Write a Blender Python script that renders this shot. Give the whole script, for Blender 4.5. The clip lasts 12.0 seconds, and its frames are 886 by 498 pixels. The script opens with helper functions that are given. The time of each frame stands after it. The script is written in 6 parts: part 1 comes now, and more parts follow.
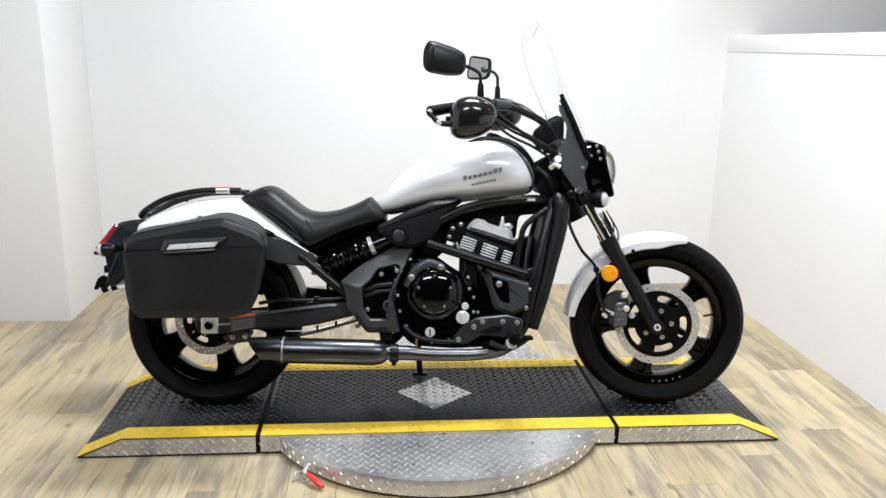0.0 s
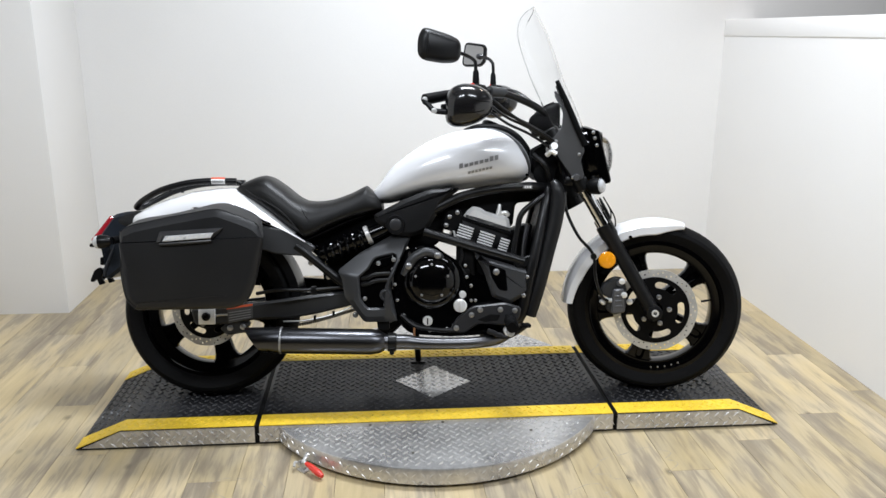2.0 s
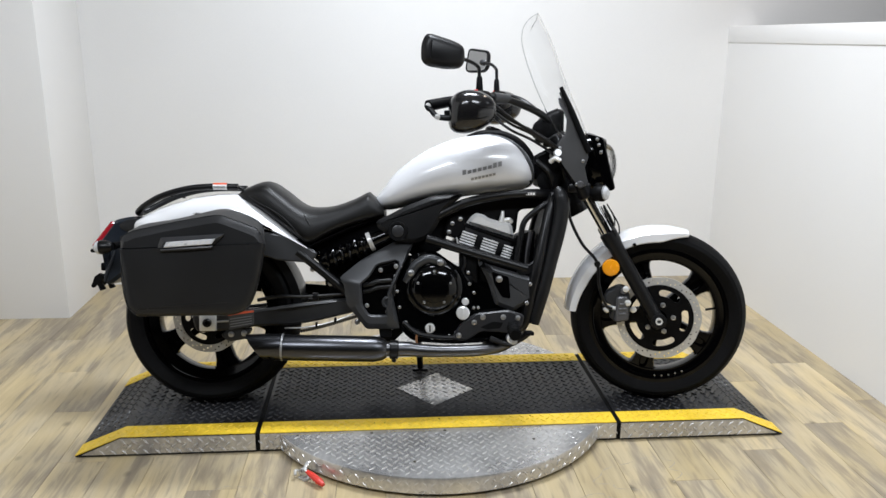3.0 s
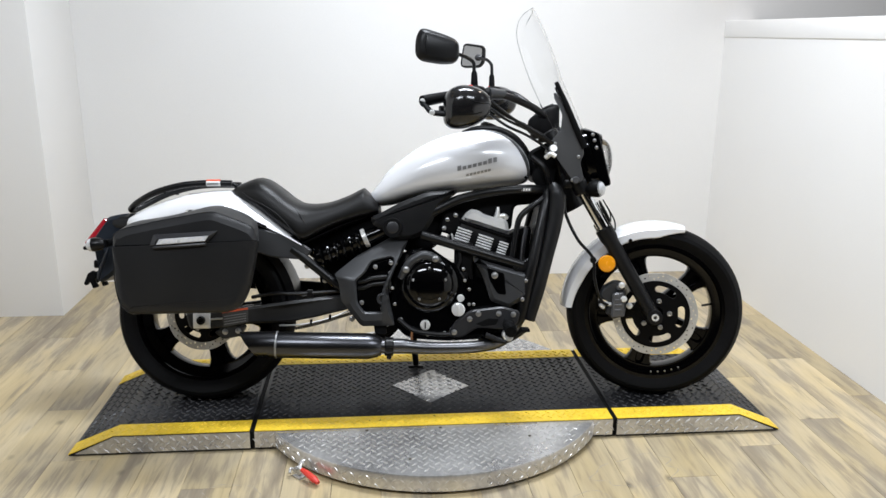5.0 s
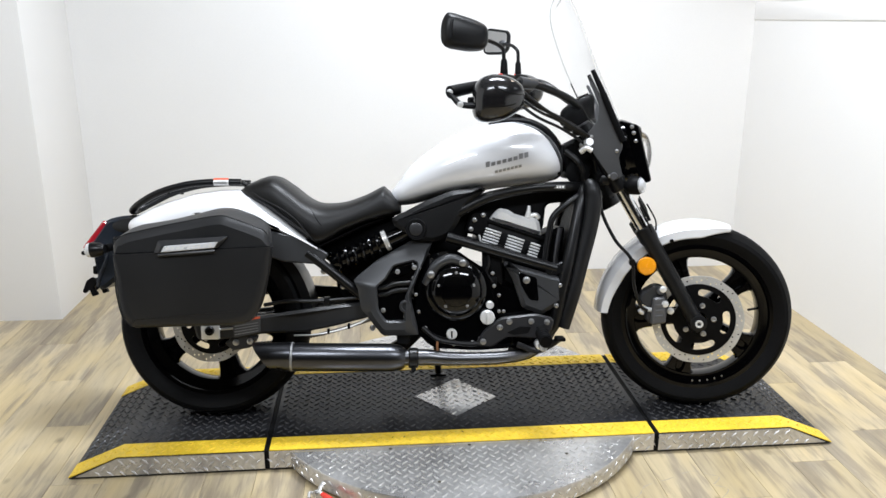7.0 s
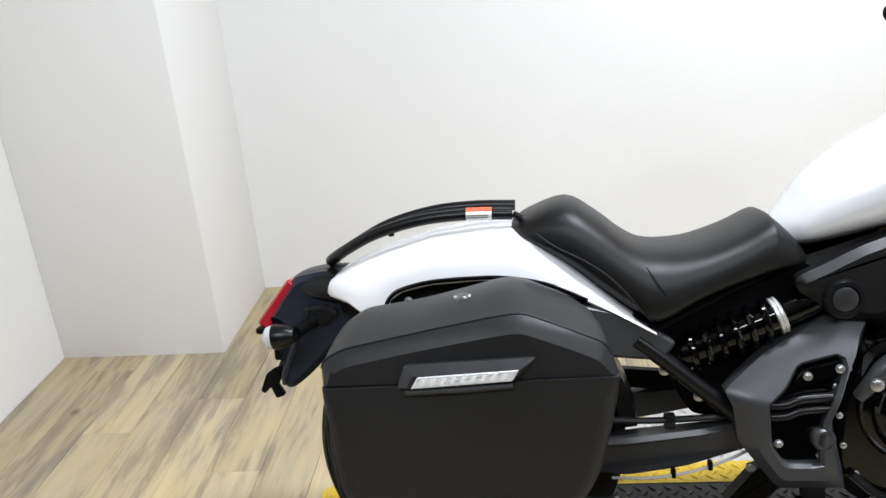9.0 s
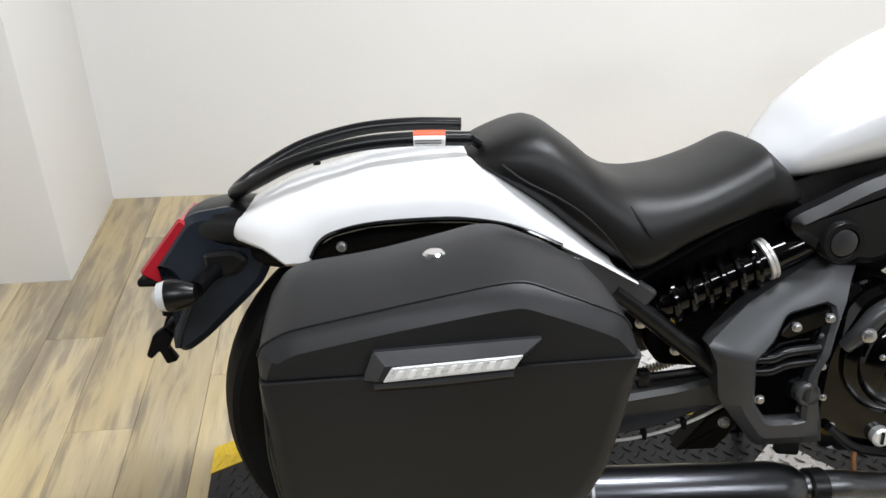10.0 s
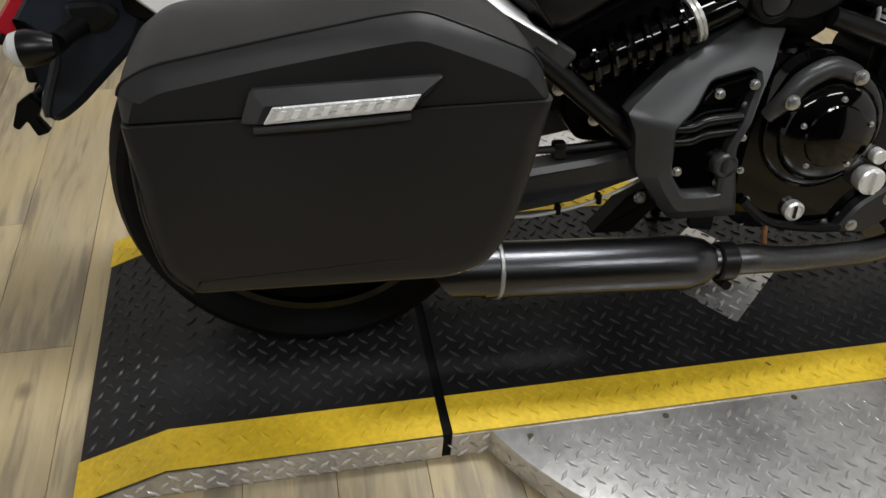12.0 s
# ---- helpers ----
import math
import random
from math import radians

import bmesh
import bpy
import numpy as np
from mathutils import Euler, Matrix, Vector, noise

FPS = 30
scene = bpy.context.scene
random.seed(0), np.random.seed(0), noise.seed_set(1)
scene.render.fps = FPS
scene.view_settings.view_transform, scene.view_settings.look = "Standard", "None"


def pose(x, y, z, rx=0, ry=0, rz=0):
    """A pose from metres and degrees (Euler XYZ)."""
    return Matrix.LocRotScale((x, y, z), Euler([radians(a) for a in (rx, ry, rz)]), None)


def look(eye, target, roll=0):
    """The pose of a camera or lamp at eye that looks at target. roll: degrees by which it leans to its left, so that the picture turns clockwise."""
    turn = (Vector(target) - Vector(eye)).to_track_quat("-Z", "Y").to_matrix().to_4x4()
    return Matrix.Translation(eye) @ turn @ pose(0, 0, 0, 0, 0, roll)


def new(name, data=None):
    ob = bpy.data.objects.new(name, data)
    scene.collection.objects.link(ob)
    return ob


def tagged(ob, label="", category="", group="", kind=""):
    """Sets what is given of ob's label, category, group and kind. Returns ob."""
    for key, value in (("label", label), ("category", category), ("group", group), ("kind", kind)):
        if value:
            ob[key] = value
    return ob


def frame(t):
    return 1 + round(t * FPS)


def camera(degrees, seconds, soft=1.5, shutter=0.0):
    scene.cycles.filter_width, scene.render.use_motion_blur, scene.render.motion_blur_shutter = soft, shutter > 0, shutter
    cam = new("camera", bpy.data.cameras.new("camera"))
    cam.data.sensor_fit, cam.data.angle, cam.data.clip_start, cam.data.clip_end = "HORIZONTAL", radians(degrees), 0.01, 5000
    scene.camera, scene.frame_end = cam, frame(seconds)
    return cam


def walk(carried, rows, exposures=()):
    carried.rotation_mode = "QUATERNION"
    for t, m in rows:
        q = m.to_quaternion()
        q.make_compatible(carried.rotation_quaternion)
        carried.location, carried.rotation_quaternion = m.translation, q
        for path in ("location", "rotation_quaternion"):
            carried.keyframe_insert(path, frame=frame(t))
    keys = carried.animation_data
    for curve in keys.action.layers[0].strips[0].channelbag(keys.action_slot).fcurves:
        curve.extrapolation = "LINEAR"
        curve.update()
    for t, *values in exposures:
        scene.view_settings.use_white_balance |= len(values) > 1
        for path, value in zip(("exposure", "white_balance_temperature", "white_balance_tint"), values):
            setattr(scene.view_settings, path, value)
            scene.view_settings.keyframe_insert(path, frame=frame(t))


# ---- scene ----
cam = camera(58.3, 12.0)
PATH = [
    (0, (0.02, -2.75, 1.348), (0.025, -0.813, 0.85), 0.9),
    (0.5, (0.025, -2.75, 1.352), (0.032, -0.815, 0.847), 0.7),
    (1, (0.026, -2.754, 1.352), (0.031, -0.817, 0.852), 0.5),
    (1.5, (0.03, -2.753, 1.347), (0.035, -0.819, 0.839), 0.3),
    (2, (0.027, -2.743, 1.349), (0.035, -0.814, 0.821), 0.3),
    (2.5, (0.022, -2.738, 1.346), (0.028, -0.805, 0.834), 0.6),
    (3, (0.023, -2.725, 1.351), (0.027, -0.793, 0.835), 0.5),
    (5, (0.029, -2.71, 1.349), (0.041, -0.781, 0.823), 0.4),
    (5.5, (0.027, -2.701, 1.346), (0.041, -0.77, 0.828), 0.3),
    (6, (0.025, -2.684, 1.344), (0.042, -0.752, 0.829), 0.3),
    (6.5, (0.005, -2.642, 1.343), (0.021, -0.713, 0.816), 0.5),
    (6.7, (-0.014, -2.603, 1.344), (0.02, -0.678, 0.8), 0.4),
    (8.3, (-0.434, -1.768, 1.366), (-0.622, 0.123, 0.743), -3.7),
    (8.5, (-0.501, -1.673, 1.365), (-0.662, 0.208, 0.704), -2.6),
    (9, (-0.591, -1.364, 1.339), (-0.904, 0.464, 0.589), -4.5),
    (9.5, (-0.7, -1.174, 1.335), (-0.886, 0.627, 0.486), -1.9),
    (10, (-0.787, -1.087, 1.3), (-0.704, 0.636, 0.287), 0.8),
    (10.5, (-0.771, -1.066, 1.243), (-0.635, 0.532, 0.047), 2.0),
    (11, (-0.757, -1.074, 1.201), (-0.652, 0.418, -0.126), 1.3),
    (11.5, (-0.756, -1.082, 1.175), (-0.656, 0.34, -0.228), 2.4),
    (12, (-0.741, -1.072, 1.172), (-0.5, 0.387, -0.174), 4.6),
]
EXPOSURES = [(0, 0.2, 6500, 10), (0.5, 0.05, 6500, 10), (1.5, 0.0, 6500, 10), (2.5, -0.08, 6500, 10), (3, -0.13, 6500, 10),
             (5, -0.04, 6500, 10), (6, 0.1, 6500, 10), (6.5, 0.15, 6500, 10), (8.5, 0.2, 6500, 10), (9, 0.2, 6500, 10),
             (9.5, 0.12, 6550, 10), (10, 0.1, 6700, 10), (10.5, -0.2, 6950, 10), (11, -0.5, 7200, 10), (12, -0.55, 7150, 10)]
walk(cam, [(t, look(eye, target, roll)) for t, eye, target, roll in PATH], EXPOSURES)

# ---- world and light ----
world = bpy.data.worlds.new("world")
scene.world = world
world.use_nodes = True
world.node_tree.nodes["Background"].inputs[0].default_value = (0.9, 0.95, 1.0, 1)
world.node_tree.nodes["Background"].inputs[1].default_value = 0.15

ROOM = pose(0, 0, 0, 0, 0, 4.6)
CEILING = 2.9


def lamp(name, x, y, sx, sy, power, colour=(0.86, 0.92, 1.0)):
    data = bpy.data.lights.new(name, "AREA")
    data.shape, data.size, data.size_y, data.energy, data.color = "RECTANGLE", sx, sy, power, colour
    ob = new(name, data)
    ob.matrix_world = ROOM @ pose(x, y, CEILING - 0.06)
    return ob


lamp("unseen_overhead_lamp", -1.1, -2.1, 1.2, 0.3, 54)
lamp("unseen_overhead_lamp", 1.1, -2.1, 1.2, 0.3, 54)
# Small warm lamp added for a glare on the disc; no known fixture.
lamp("unseen_overhead_lamp", 1.64, 1.06, 0.2, 0.2, 6, (1.0, 0.84, 0.7))
lamp("unseen_overhead_lamp", 0.2, 0.1, 1.2, 0.3, 84)
# Added fill that brightens the space beyond the half wall.
lamp("side_room_fill", 3.6, -0.5, 1.0, 0.5, 5)


# ---- materials ----
def material(name, colour, rough=0.5, metal=0.0, vary=0.12, scale=6.0, fine=0.0, bump=0.0, coat=0.0, stretch=(1, 1, 1), objrand=0.0, spec=0.5, rvary=0.1):
    """A surface with blotches at one scale, finer grain at another, and a fine relief."""
    m = bpy.data.materials.new(name)
    m.use_nodes = True
    nt = m.node_tree
    n, ln = nt.nodes, nt.links
    b = n["Principled BSDF"]
    b.inputs["Metallic"].default_value = metal
    b.inputs["Coat Weight"].default_value = coat
    b.inputs["Coat Roughness"].default_value = 0.05
    b.inputs["Specular IOR Level"].default_value = spec
    tc = n.new("ShaderNodeTexCoord")
    mp = n.new("ShaderNodeMapping")
    mp.inputs["Scale"].default_value = stretch
    ln.new(tc.outputs["Object"], mp.inputs["Vector"])
    big = n.new("ShaderNodeTexNoise")
    big.inputs["Scale"].default_value = scale
    big.inputs["Detail"].default_value = 4
    small = n.new("ShaderNodeTexNoise")
    small.inputs["Scale"].default_value = fine or scale * 14
    small.inputs["Detail"].default_value = 5
    for t in (big, small):
        ln.new(mp.outputs[0], t.inputs["Vector"])
    mix = n.new("ShaderNodeMath")
    mix.operation = "MULTIPLY_ADD"
    mix.inputs[1].default_value = 0.5
    half = n.new("ShaderNodeMath")
    half.operation = "MULTIPLY"
    half.inputs[1].default_value = 0.5
    ln.new(small.outputs["Fac"], half.inputs[0])
    ln.new(big.outputs["Fac"], mix.inputs[0])
    ln.new(half.outputs[0], mix.inputs[2])
    ramp = n.new("ShaderNodeMapRange")
    ramp.inputs["From Min"].default_value, ramp.inputs["From Max"].default_value = 0.3, 0.7
    ramp.inputs["To Min"].default_value, ramp.inputs["To Max"].default_value = 1 - vary, 1 + vary
    ln.new(mix.outputs[0], ramp.inputs["Value"])
    col = n.new("ShaderNodeVectorMath")
    col.operation = "SCALE"
    col.inputs[0].default_value = colour[:3]
    if objrand:
        info = n.new("ShaderNodeObjectInfo")
        r2 = n.new("ShaderNodeMapRange")
        r2.inputs["To Min"].default_value, r2.inputs["To Max"].default_value = 1 - objrand, 1 + objrand
        ln.new(info.outputs["Random"], r2.inputs["Value"])
        mul = n.new("ShaderNodeMath")
        mul.operation = "MULTIPLY"
        ln.new(ramp.outputs[0], mul.inputs[0])
        ln.new(r2.outputs[0], mul.inputs[1])
        ln.new(mul.outputs[0], col.inputs["Scale"])
    else:
        ln.new(ramp.outputs[0], col.inputs["Scale"])
    ln.new(col.outputs[0], b.inputs["Base Color"])
    rr = n.new("ShaderNodeMapRange")
    rr.inputs["To Min"].default_value, rr.inputs["To Max"].default_value = max(0.02, rough - rvary), min(1, rough + rvary)
    ln.new(big.outputs["Fac"], rr.inputs["Value"])
    ln.new(rr.outputs[0], b.inputs["Roughness"])
    if bump:
        bp = n.new("ShaderNodeBump")
        bp.inputs["Strength"].default_value = bump
        bp.inputs["Distance"].default_value = 0.002
        ln.new(small.outputs["Fac"], bp.inputs["Height"])
        ln.new(bp.outputs[0], b.inputs["Normal"])
    return m


PEARL = material("pearl_white_paint", (0.78, 0.78, 0.79), 0.26, 0, 0.015, 4, 900, 0.0, 0.8, rvary=0.03)
MATTE = material("matte_black_plastic", (0.0026, 0.0026, 0.0029), 0.5, 0, 0.2, 8, 500, 0.12, spec=0.09)
BAGSKIN = material("grained_black_bag", (0.0125, 0.0126, 0.0134), 0.42, 0, 0.25, 5, 900, 0.14, rvary=0.09, spec=0.26)
BLUEBLACK = material("dark_tail_plastic", (0.0125, 0.0165, 0.024), 0.32, 0, 0.15, 8, 500, 0.08, spec=0.3)
GLOSS = material("gloss_black_paint", (0.001, 0.001, 0.0012), 0.07, 0, 0.1, 6, 300, 0, 0.2, rvary=0.03, spec=0.24)
SATIN = material("satin_black_frame", (0.0042, 0.0042, 0.0046), 0.32, 0, 0.15, 10, 400, 0.05, spec=0.29)
GREY = material("dark_grey_cover", (0.046, 0.047, 0.0495), 0.36, 0.3, 0.1, 8, 600, 0.06, spec=0.4)
FORKGREY = material("fork_black", (0.008, 0.008, 0.0085), 0.4, 0.2, 0.1, 8, 500, 0.05, spec=0.22)
VINYL = material("seat_vinyl", (0.0036, 0.0034, 0.0034), 0.42, 0, 0.15, 7, 900, 0.16, rvary=0.06, spec=0.3)
RUBBER = material("tyre_rubber", (0.0042, 0.0042, 0.0045), 0.6, 0, 0.25, 10, 160, 0.25, spec=0.08)
STEEL = material("brake_disc_steel", (0.56, 0.55, 0.53), 0.32, 0.45, 0.14, 20, 200, 0.05)
ALU = material("bright_aluminium", (0.8, 0.8, 0.79), 0.32, 0.45, 0.08, 15, 300, 0.04)
CHROME = material("chrome", (0.75, 0.76, 0.77), 0.12, 1.0, 0.04, 12, 200, 0, rvary=0.05)
MUFFLER = material("brushed_dark_steel", (0.08, 0.081, 0.088), 0.3, 1.0, 0.12, 9, 240, 0.1, stretch=(0.15, 1, 1), rvary=0.06)
PIPE = material("header_steel", (0.115, 0.115, 0.12), 0.33, 1.0, 0.25, 12, 200, 0.05)
REFLECT = material("silver_reflector_foil", (0.71, 0.72, 0.735), 0.3, 0.3, 0.16, 60, 400, 0.5)
RED = material("red_lens", (0.36, 0.014, 0.024), 0.12, 0, 0.1, 20, 200, 0, 0.5)
AMBER = material("amber_reflector", (0.95, 0.36, 0.01), 0.25, 0, 0.08, 60, 600, 0.2, 0.5)
CLEAR = material("frosted_lens", (0.5, 0.51, 0.52), 0.2, 0, 0.08, 40, 300, 0.1, 0.6)
DECALGREY = material("decal_grey", (0.25, 0.25, 0.256), 0.35, 0.5, 0.06, 30)
STICKER = material("sticker_white", (0.75, 0.74, 0.72), 0.45, 0, 0.05, 60)
STICKER_RED = material("sticker_red", (0.62, 0.1, 0.04), 0.45, 0, 0.05, 60)
STICKER_DARK = material("sticker_print", (0.06, 0.06, 0.06), 0.5, 0, 0.05, 60)
RADIATOR = material("radiator_core", (0.005, 0.005, 0.0055), 0.55, 0.3, 0.3, 60, 700, 0.4, spec=0.15)
DECK = material("black_deck_paint", (0.014, 0.014, 0.0155), 0.36, 0.1, 0.4, 5, 90, 0.15, rvary=0.14, spec=0.3)
# Lighter than the deck for worn tops and for glints put into the colour.
TREAD = material("worn_glint_tread_paint", (0.03, 0.03, 0.032), 0.34, 0.2, 0.5, 7, 60, 0.1, rvary=0.12, spec=0.45)
YELLOW = material("yellow_safety_paint", (0.78, 0.53, 0.035), 0.45, 0, 0.24, 8, 120, 0.1)
RIMBLACK = material("rim_black", (0.001, 0.001, 0.0012), 0.1, 0, 0.1, 6, 300, 0, rvary=0.04, spec=0.25)
# A somewhat darker copy of the pearl white, used on the tank alone.
TANKPEARL = material("tank_darker_pearl_white", (0.66, 0.665, 0.685), 0.26, 0.04, 0.015, 4, 900, 0.0, 0.8, rvary=0.03)
CALIPER = material("caliper_grey", (0.1, 0.1, 0.104), 0.4, 0.3, 0.2, 20, 400, 0.1, spec=0.35)
POLISHED = material("polished_head_metal", (0.9, 0.9, 0.89), 0.3, 0.35, 0.06, 15, 300, 0.03)
BRACKET = material("grey_steel_bracket", (0.085, 0.086, 0.09), 0.38, 0.4, 0.08, 12, 400, 0.05)
RUST = material("rusty_steel", (0.2, 0.085, 0.03), 0.7, 0.2, 0.4, 60, 300, 0.2)
RESIDUE = material("dried_residue", (0.33, 0.29, 0.23), 0.5, 0, 0.3, 30, 200, 0.1)
WELD = material("welded_band_steel", (0.3, 0.3, 0.3), 0.4, 0.6, 0.3, 120, 500, 0.2)
SCUFF = material("black_scuff", (0.05, 0.04, 0.02), 0.6, 0, 0.5, 40, 300, 0.1)
COVER = material("satin_side_cover", (0.005, 0.005, 0.0055), 0.38, 0, 0.12, 8, 500, 0.06, spec=0.3)
GUARD = material("smoked_guard", (0.01, 0.0098, 0.0104), 0.17, 0, 0.12, 9, 60, 0.03, rvary=0.08, spec=0.55)
SWING = material("swingarm_black", (0.03, 0.03, 0.0305), 0.4, 0.3, 0.12, 8, 500, 0.05, spec=0.5)
LATCH = material("latch_grey_black", (0.021, 0.021, 0.023), 0.36, 0.1, 0.12, 20, 500, 0.08, spec=0.45)
CHAIN = material("oiled_chain", (0.16, 0.15, 0.13), 0.4, 0.8, 0.3, 60, 300, 0.1)
BARE = material("bare_tread_steel", (0.56, 0.55, 0.54), 0.28, 0.72, 0.3, 6, 70, 0.08, rvary=0.12)
# Lighter copy of the bare steel: the treads' glints put into the colour.
BARETREAD = material("glint_tread_steel", (0.66, 0.65, 0.64), 0.33, 0.85, 0.12, 9, 120, 0.05)
WALLPAINT = material("white_wall_paint", (0.8, 0.79, 0.775), 0.6, 0, 0.025, 1.3, 220, 0.05)
DARKWALL = material("dark_grey_wall", (0.06, 0.06, 0.062), 0.8, 0, 0.1, 2, 100, 0.05)
CEILPAINT = material("grey_ceiling_paint", (0.3, 0.3, 0.3), 0.75, 0, 0.02, 1.3, 100, 0.05)
SCREWS = material("zinc_bolt", (0.42, 0.42, 0.42), 0.3, 0.85, 0.08, 40)
REDGRIP = material("red_vinyl_grip", (0.62, 0.04, 0.025), 0.4, 0, 0.1, 30, 300, 0.05)
JOINT = material("floor_joint", (0.13, 0.105, 0.07), 0.8, 0, 0.2, 6, 90)


def wood_material():
    """Rustic vinyl planks: cream and tan, with soft grey-brown streaks along each plank and small knots."""
    m = bpy.data.materials.new("plank_vinyl")
    m.use_nodes = True
    nt = m.node_tree
    n, ln = nt.nodes, nt.links
    b = n["Principled BSDF"]
    tc, info = n.new("ShaderNodeTexCoord"), n.new("ShaderNodeObjectInfo")
    off = n.new("ShaderNodeVectorMath")
    off.operation = "MULTIPLY_ADD"
    off.inputs[1].default_value = (1, 1, 1)
    rnd = n.new("ShaderNodeVectorMath")
    rnd.operation = "SCALE"
    rnd.inputs[0].default_value = (37, 71, 13)
    ln.new(info.outputs["Random"], rnd.inputs["Scale"])
    ln.new(tc.outputs["Object"], off.inputs[0])
    ln.new(rnd.outputs[0], off.inputs[2])

    def streaks(scl, det, stretch, dist):
        mp, t = n.new("ShaderNodeMapping"), n.new("ShaderNodeTexNoise")
        mp.inputs["Scale"].default_value = stretch
        t.inputs["Scale"].default_value, t.inputs["Detail"].default_value, t.inputs["Distortion"].default_value = scl, det, dist
        ln.new(off.outputs[0], mp.inputs["Vector"])
        ln.new(mp.outputs[0], t.inputs["Vector"])
        return t.outputs["Fac"]

    def maths(op, x, y, z=None):
        k = n.new("ShaderNodeMath")
        k.operation = op
        for i, v in enumerate((x, y, z)):
            if v is None:
                continue
            if isinstance(v, (int, float)):
                k.inputs[i].default_value = v
            else:
                ln.new(v, k.inputs[i])
        return k.outputs[0]

    wide = streaks(12, 6, (1, 0.14, 1), 0.9)
    grain = streaks(46, 8, (1, 0.1, 1), 0.9)
    fibre = streaks(190, 6, (1, 0.06, 1), 0.3)
    cloud = streaks(6, 6, (1, 0.36, 1), 0.6)
    tone = maths("MULTIPLY_ADD", wide, 0.34, maths("MULTIPLY_ADD", grain, 0.26, maths("MULTIPLY_ADD", fibre, 0.08, maths("MULTIPLY", cloud, 0.32))))
    ramp = n.new("ShaderNodeValToRGB")
    e = ramp.color_ramp.elements
    e[0].position, e[0].color = 0.36, (0.235, 0.188, 0.128, 1)
    e[1].position, e[1].color = 0.64, (0.6, 0.49, 0.3, 1)
    for pos, col in ((0.455, (0.345, 0.278, 0.182, 1)), (0.51, (0.49, 0.395, 0.24, 1))):
        k = e.new(pos)
        k.color = col
    ln.new(tone, ramp.inputs[0])
    vor, mp = n.new("ShaderNodeTexVoronoi"), n.new("ShaderNodeMapping")
    vor.inputs["Scale"].default_value = 4.6
    mp.inputs["Scale"].default_value = (1, 0.7, 1)
    ln.new(off.outputs[0], mp.inputs["Vector"])
    ln.new(mp.outputs[0], vor.inputs["Vector"])
    knot = n.new("ShaderNodeMapRange")
    knot.inputs["From Min"].default_value, knot.inputs["From Max"].default_value = 0.02, 0.085
    knot.inputs["To Min"].default_value, knot.inputs["To Max"].default_value = 0.42, 1.0
    ln.new(vor.outputs["Distance"], knot.inputs["Value"])
    hue = n.new("ShaderNodeHueSaturation")
    r2 = n.new("ShaderNodeMapRange")
    r2.inputs["To Min"].default_value, r2.inputs["To Max"].default_value = 0.78, 1.12
    ln.new(info.outputs["Random"], r2.inputs["Value"])
    ln.new(maths("MULTIPLY", r2.outputs[0], knot.outputs[0]), hue.inputs["Value"])
    r3 = n.new("ShaderNodeMapRange")
    r3.inputs["From Min"].default_value, r3.inputs["From Max"].default_value = 0.35, 0.65
    r3.inputs["To Min"].default_value, r3.inputs["To Max"].default_value = 0.86, 1.1
    ln.new(cloud, r3.inputs["Value"])
    ln.new(r3.outputs[0], hue.inputs["Saturation"])
    ln.new(ramp.outputs[0], hue.inputs["Color"])
    ln.new(hue.outputs[0], b.inputs["Base Color"])
    b.inputs["Roughness"].default_value = 0.4
    bp = n.new("ShaderNodeBump")
    bp.inputs["Strength"].default_value, bp.inputs["Distance"].default_value = 0.1, 0.002
    ln.new(tone, bp.inputs["Height"])
    ln.new(bp.outputs[0], b.inputs["Normal"])
    return m


WOOD = wood_material()


def clear_material(name, colour, rough, ior, weight=1.0):
    m = bpy.data.materials.new(name)
    m.use_nodes = True
    b = m.node_tree.nodes["Principled BSDF"]
    b.inputs["Base Color"].default_value = (*colour, 1)
    b.inputs["Roughness"].default_value = rough
    b.inputs["IOR"].default_value = ior
    b.inputs["Transmission Weight"].default_value = weight
    return m


SCREEN = clear_material("clear_acrylic", (0.985, 0.988, 0.99), 0.02, 1.14)
LAMPGLASS = clear_material("lamp_glass", (0.95, 0.95, 0.95), 0.03, 1.4)
MIRROR = bpy.data.materials.new("mirror_glass")
MIRROR.use_nodes = True
MIRROR.node_tree.nodes["Principled BSDF"].inputs["Metallic"].default_value = 1
MIRROR.node_tree.nodes["Principled BSDF"].inputs["Roughness"].default_value = 0.03
MIRROR.node_tree.nodes["Principled BSDF"].inputs["Base Color"].default_value = (0.4, 0.405, 0.41, 1)


# ---- shapes ----
def mesh(name, bm, mat, smooth=True, crease=0.6):
    bmesh.ops.recalc_face_normals(bm, faces=bm.faces[:])
    me = bpy.data.meshes.new(name)
    if smooth:
        for f in bm.faces:
            f.smooth = True
        for ed in bm.edges:
            if len(ed.link_faces) == 2 and ed.calc_face_angle(0) > crease:
                ed.smooth = False
    bm.to_mesh(me)
    bm.free()
    me.materials.append(mat)
    return me


def part(name, bm, mat, parent, label="", m=None, crease=0.6):
    ob = new(name, mesh(name, bm, mat, True, crease))
    ob.parent = parent
    if m is not None:
        ob.matrix_basis = m
    if label:
        tagged(ob, label)
    return ob


def thing(name, label, category, m=None, group="", kind=""):
    ob = new(name)
    if m is not None:
        ob.matrix_basis = m
    return tagged(ob, label, category, group, kind)


def single(name, bm, mat, label, category, m=None, group="", kind=""):
    ob = new(name, mesh(name, bm, mat))
    if m is not None:
        ob.matrix_basis = m
    return tagged(ob, label, category, group, kind)


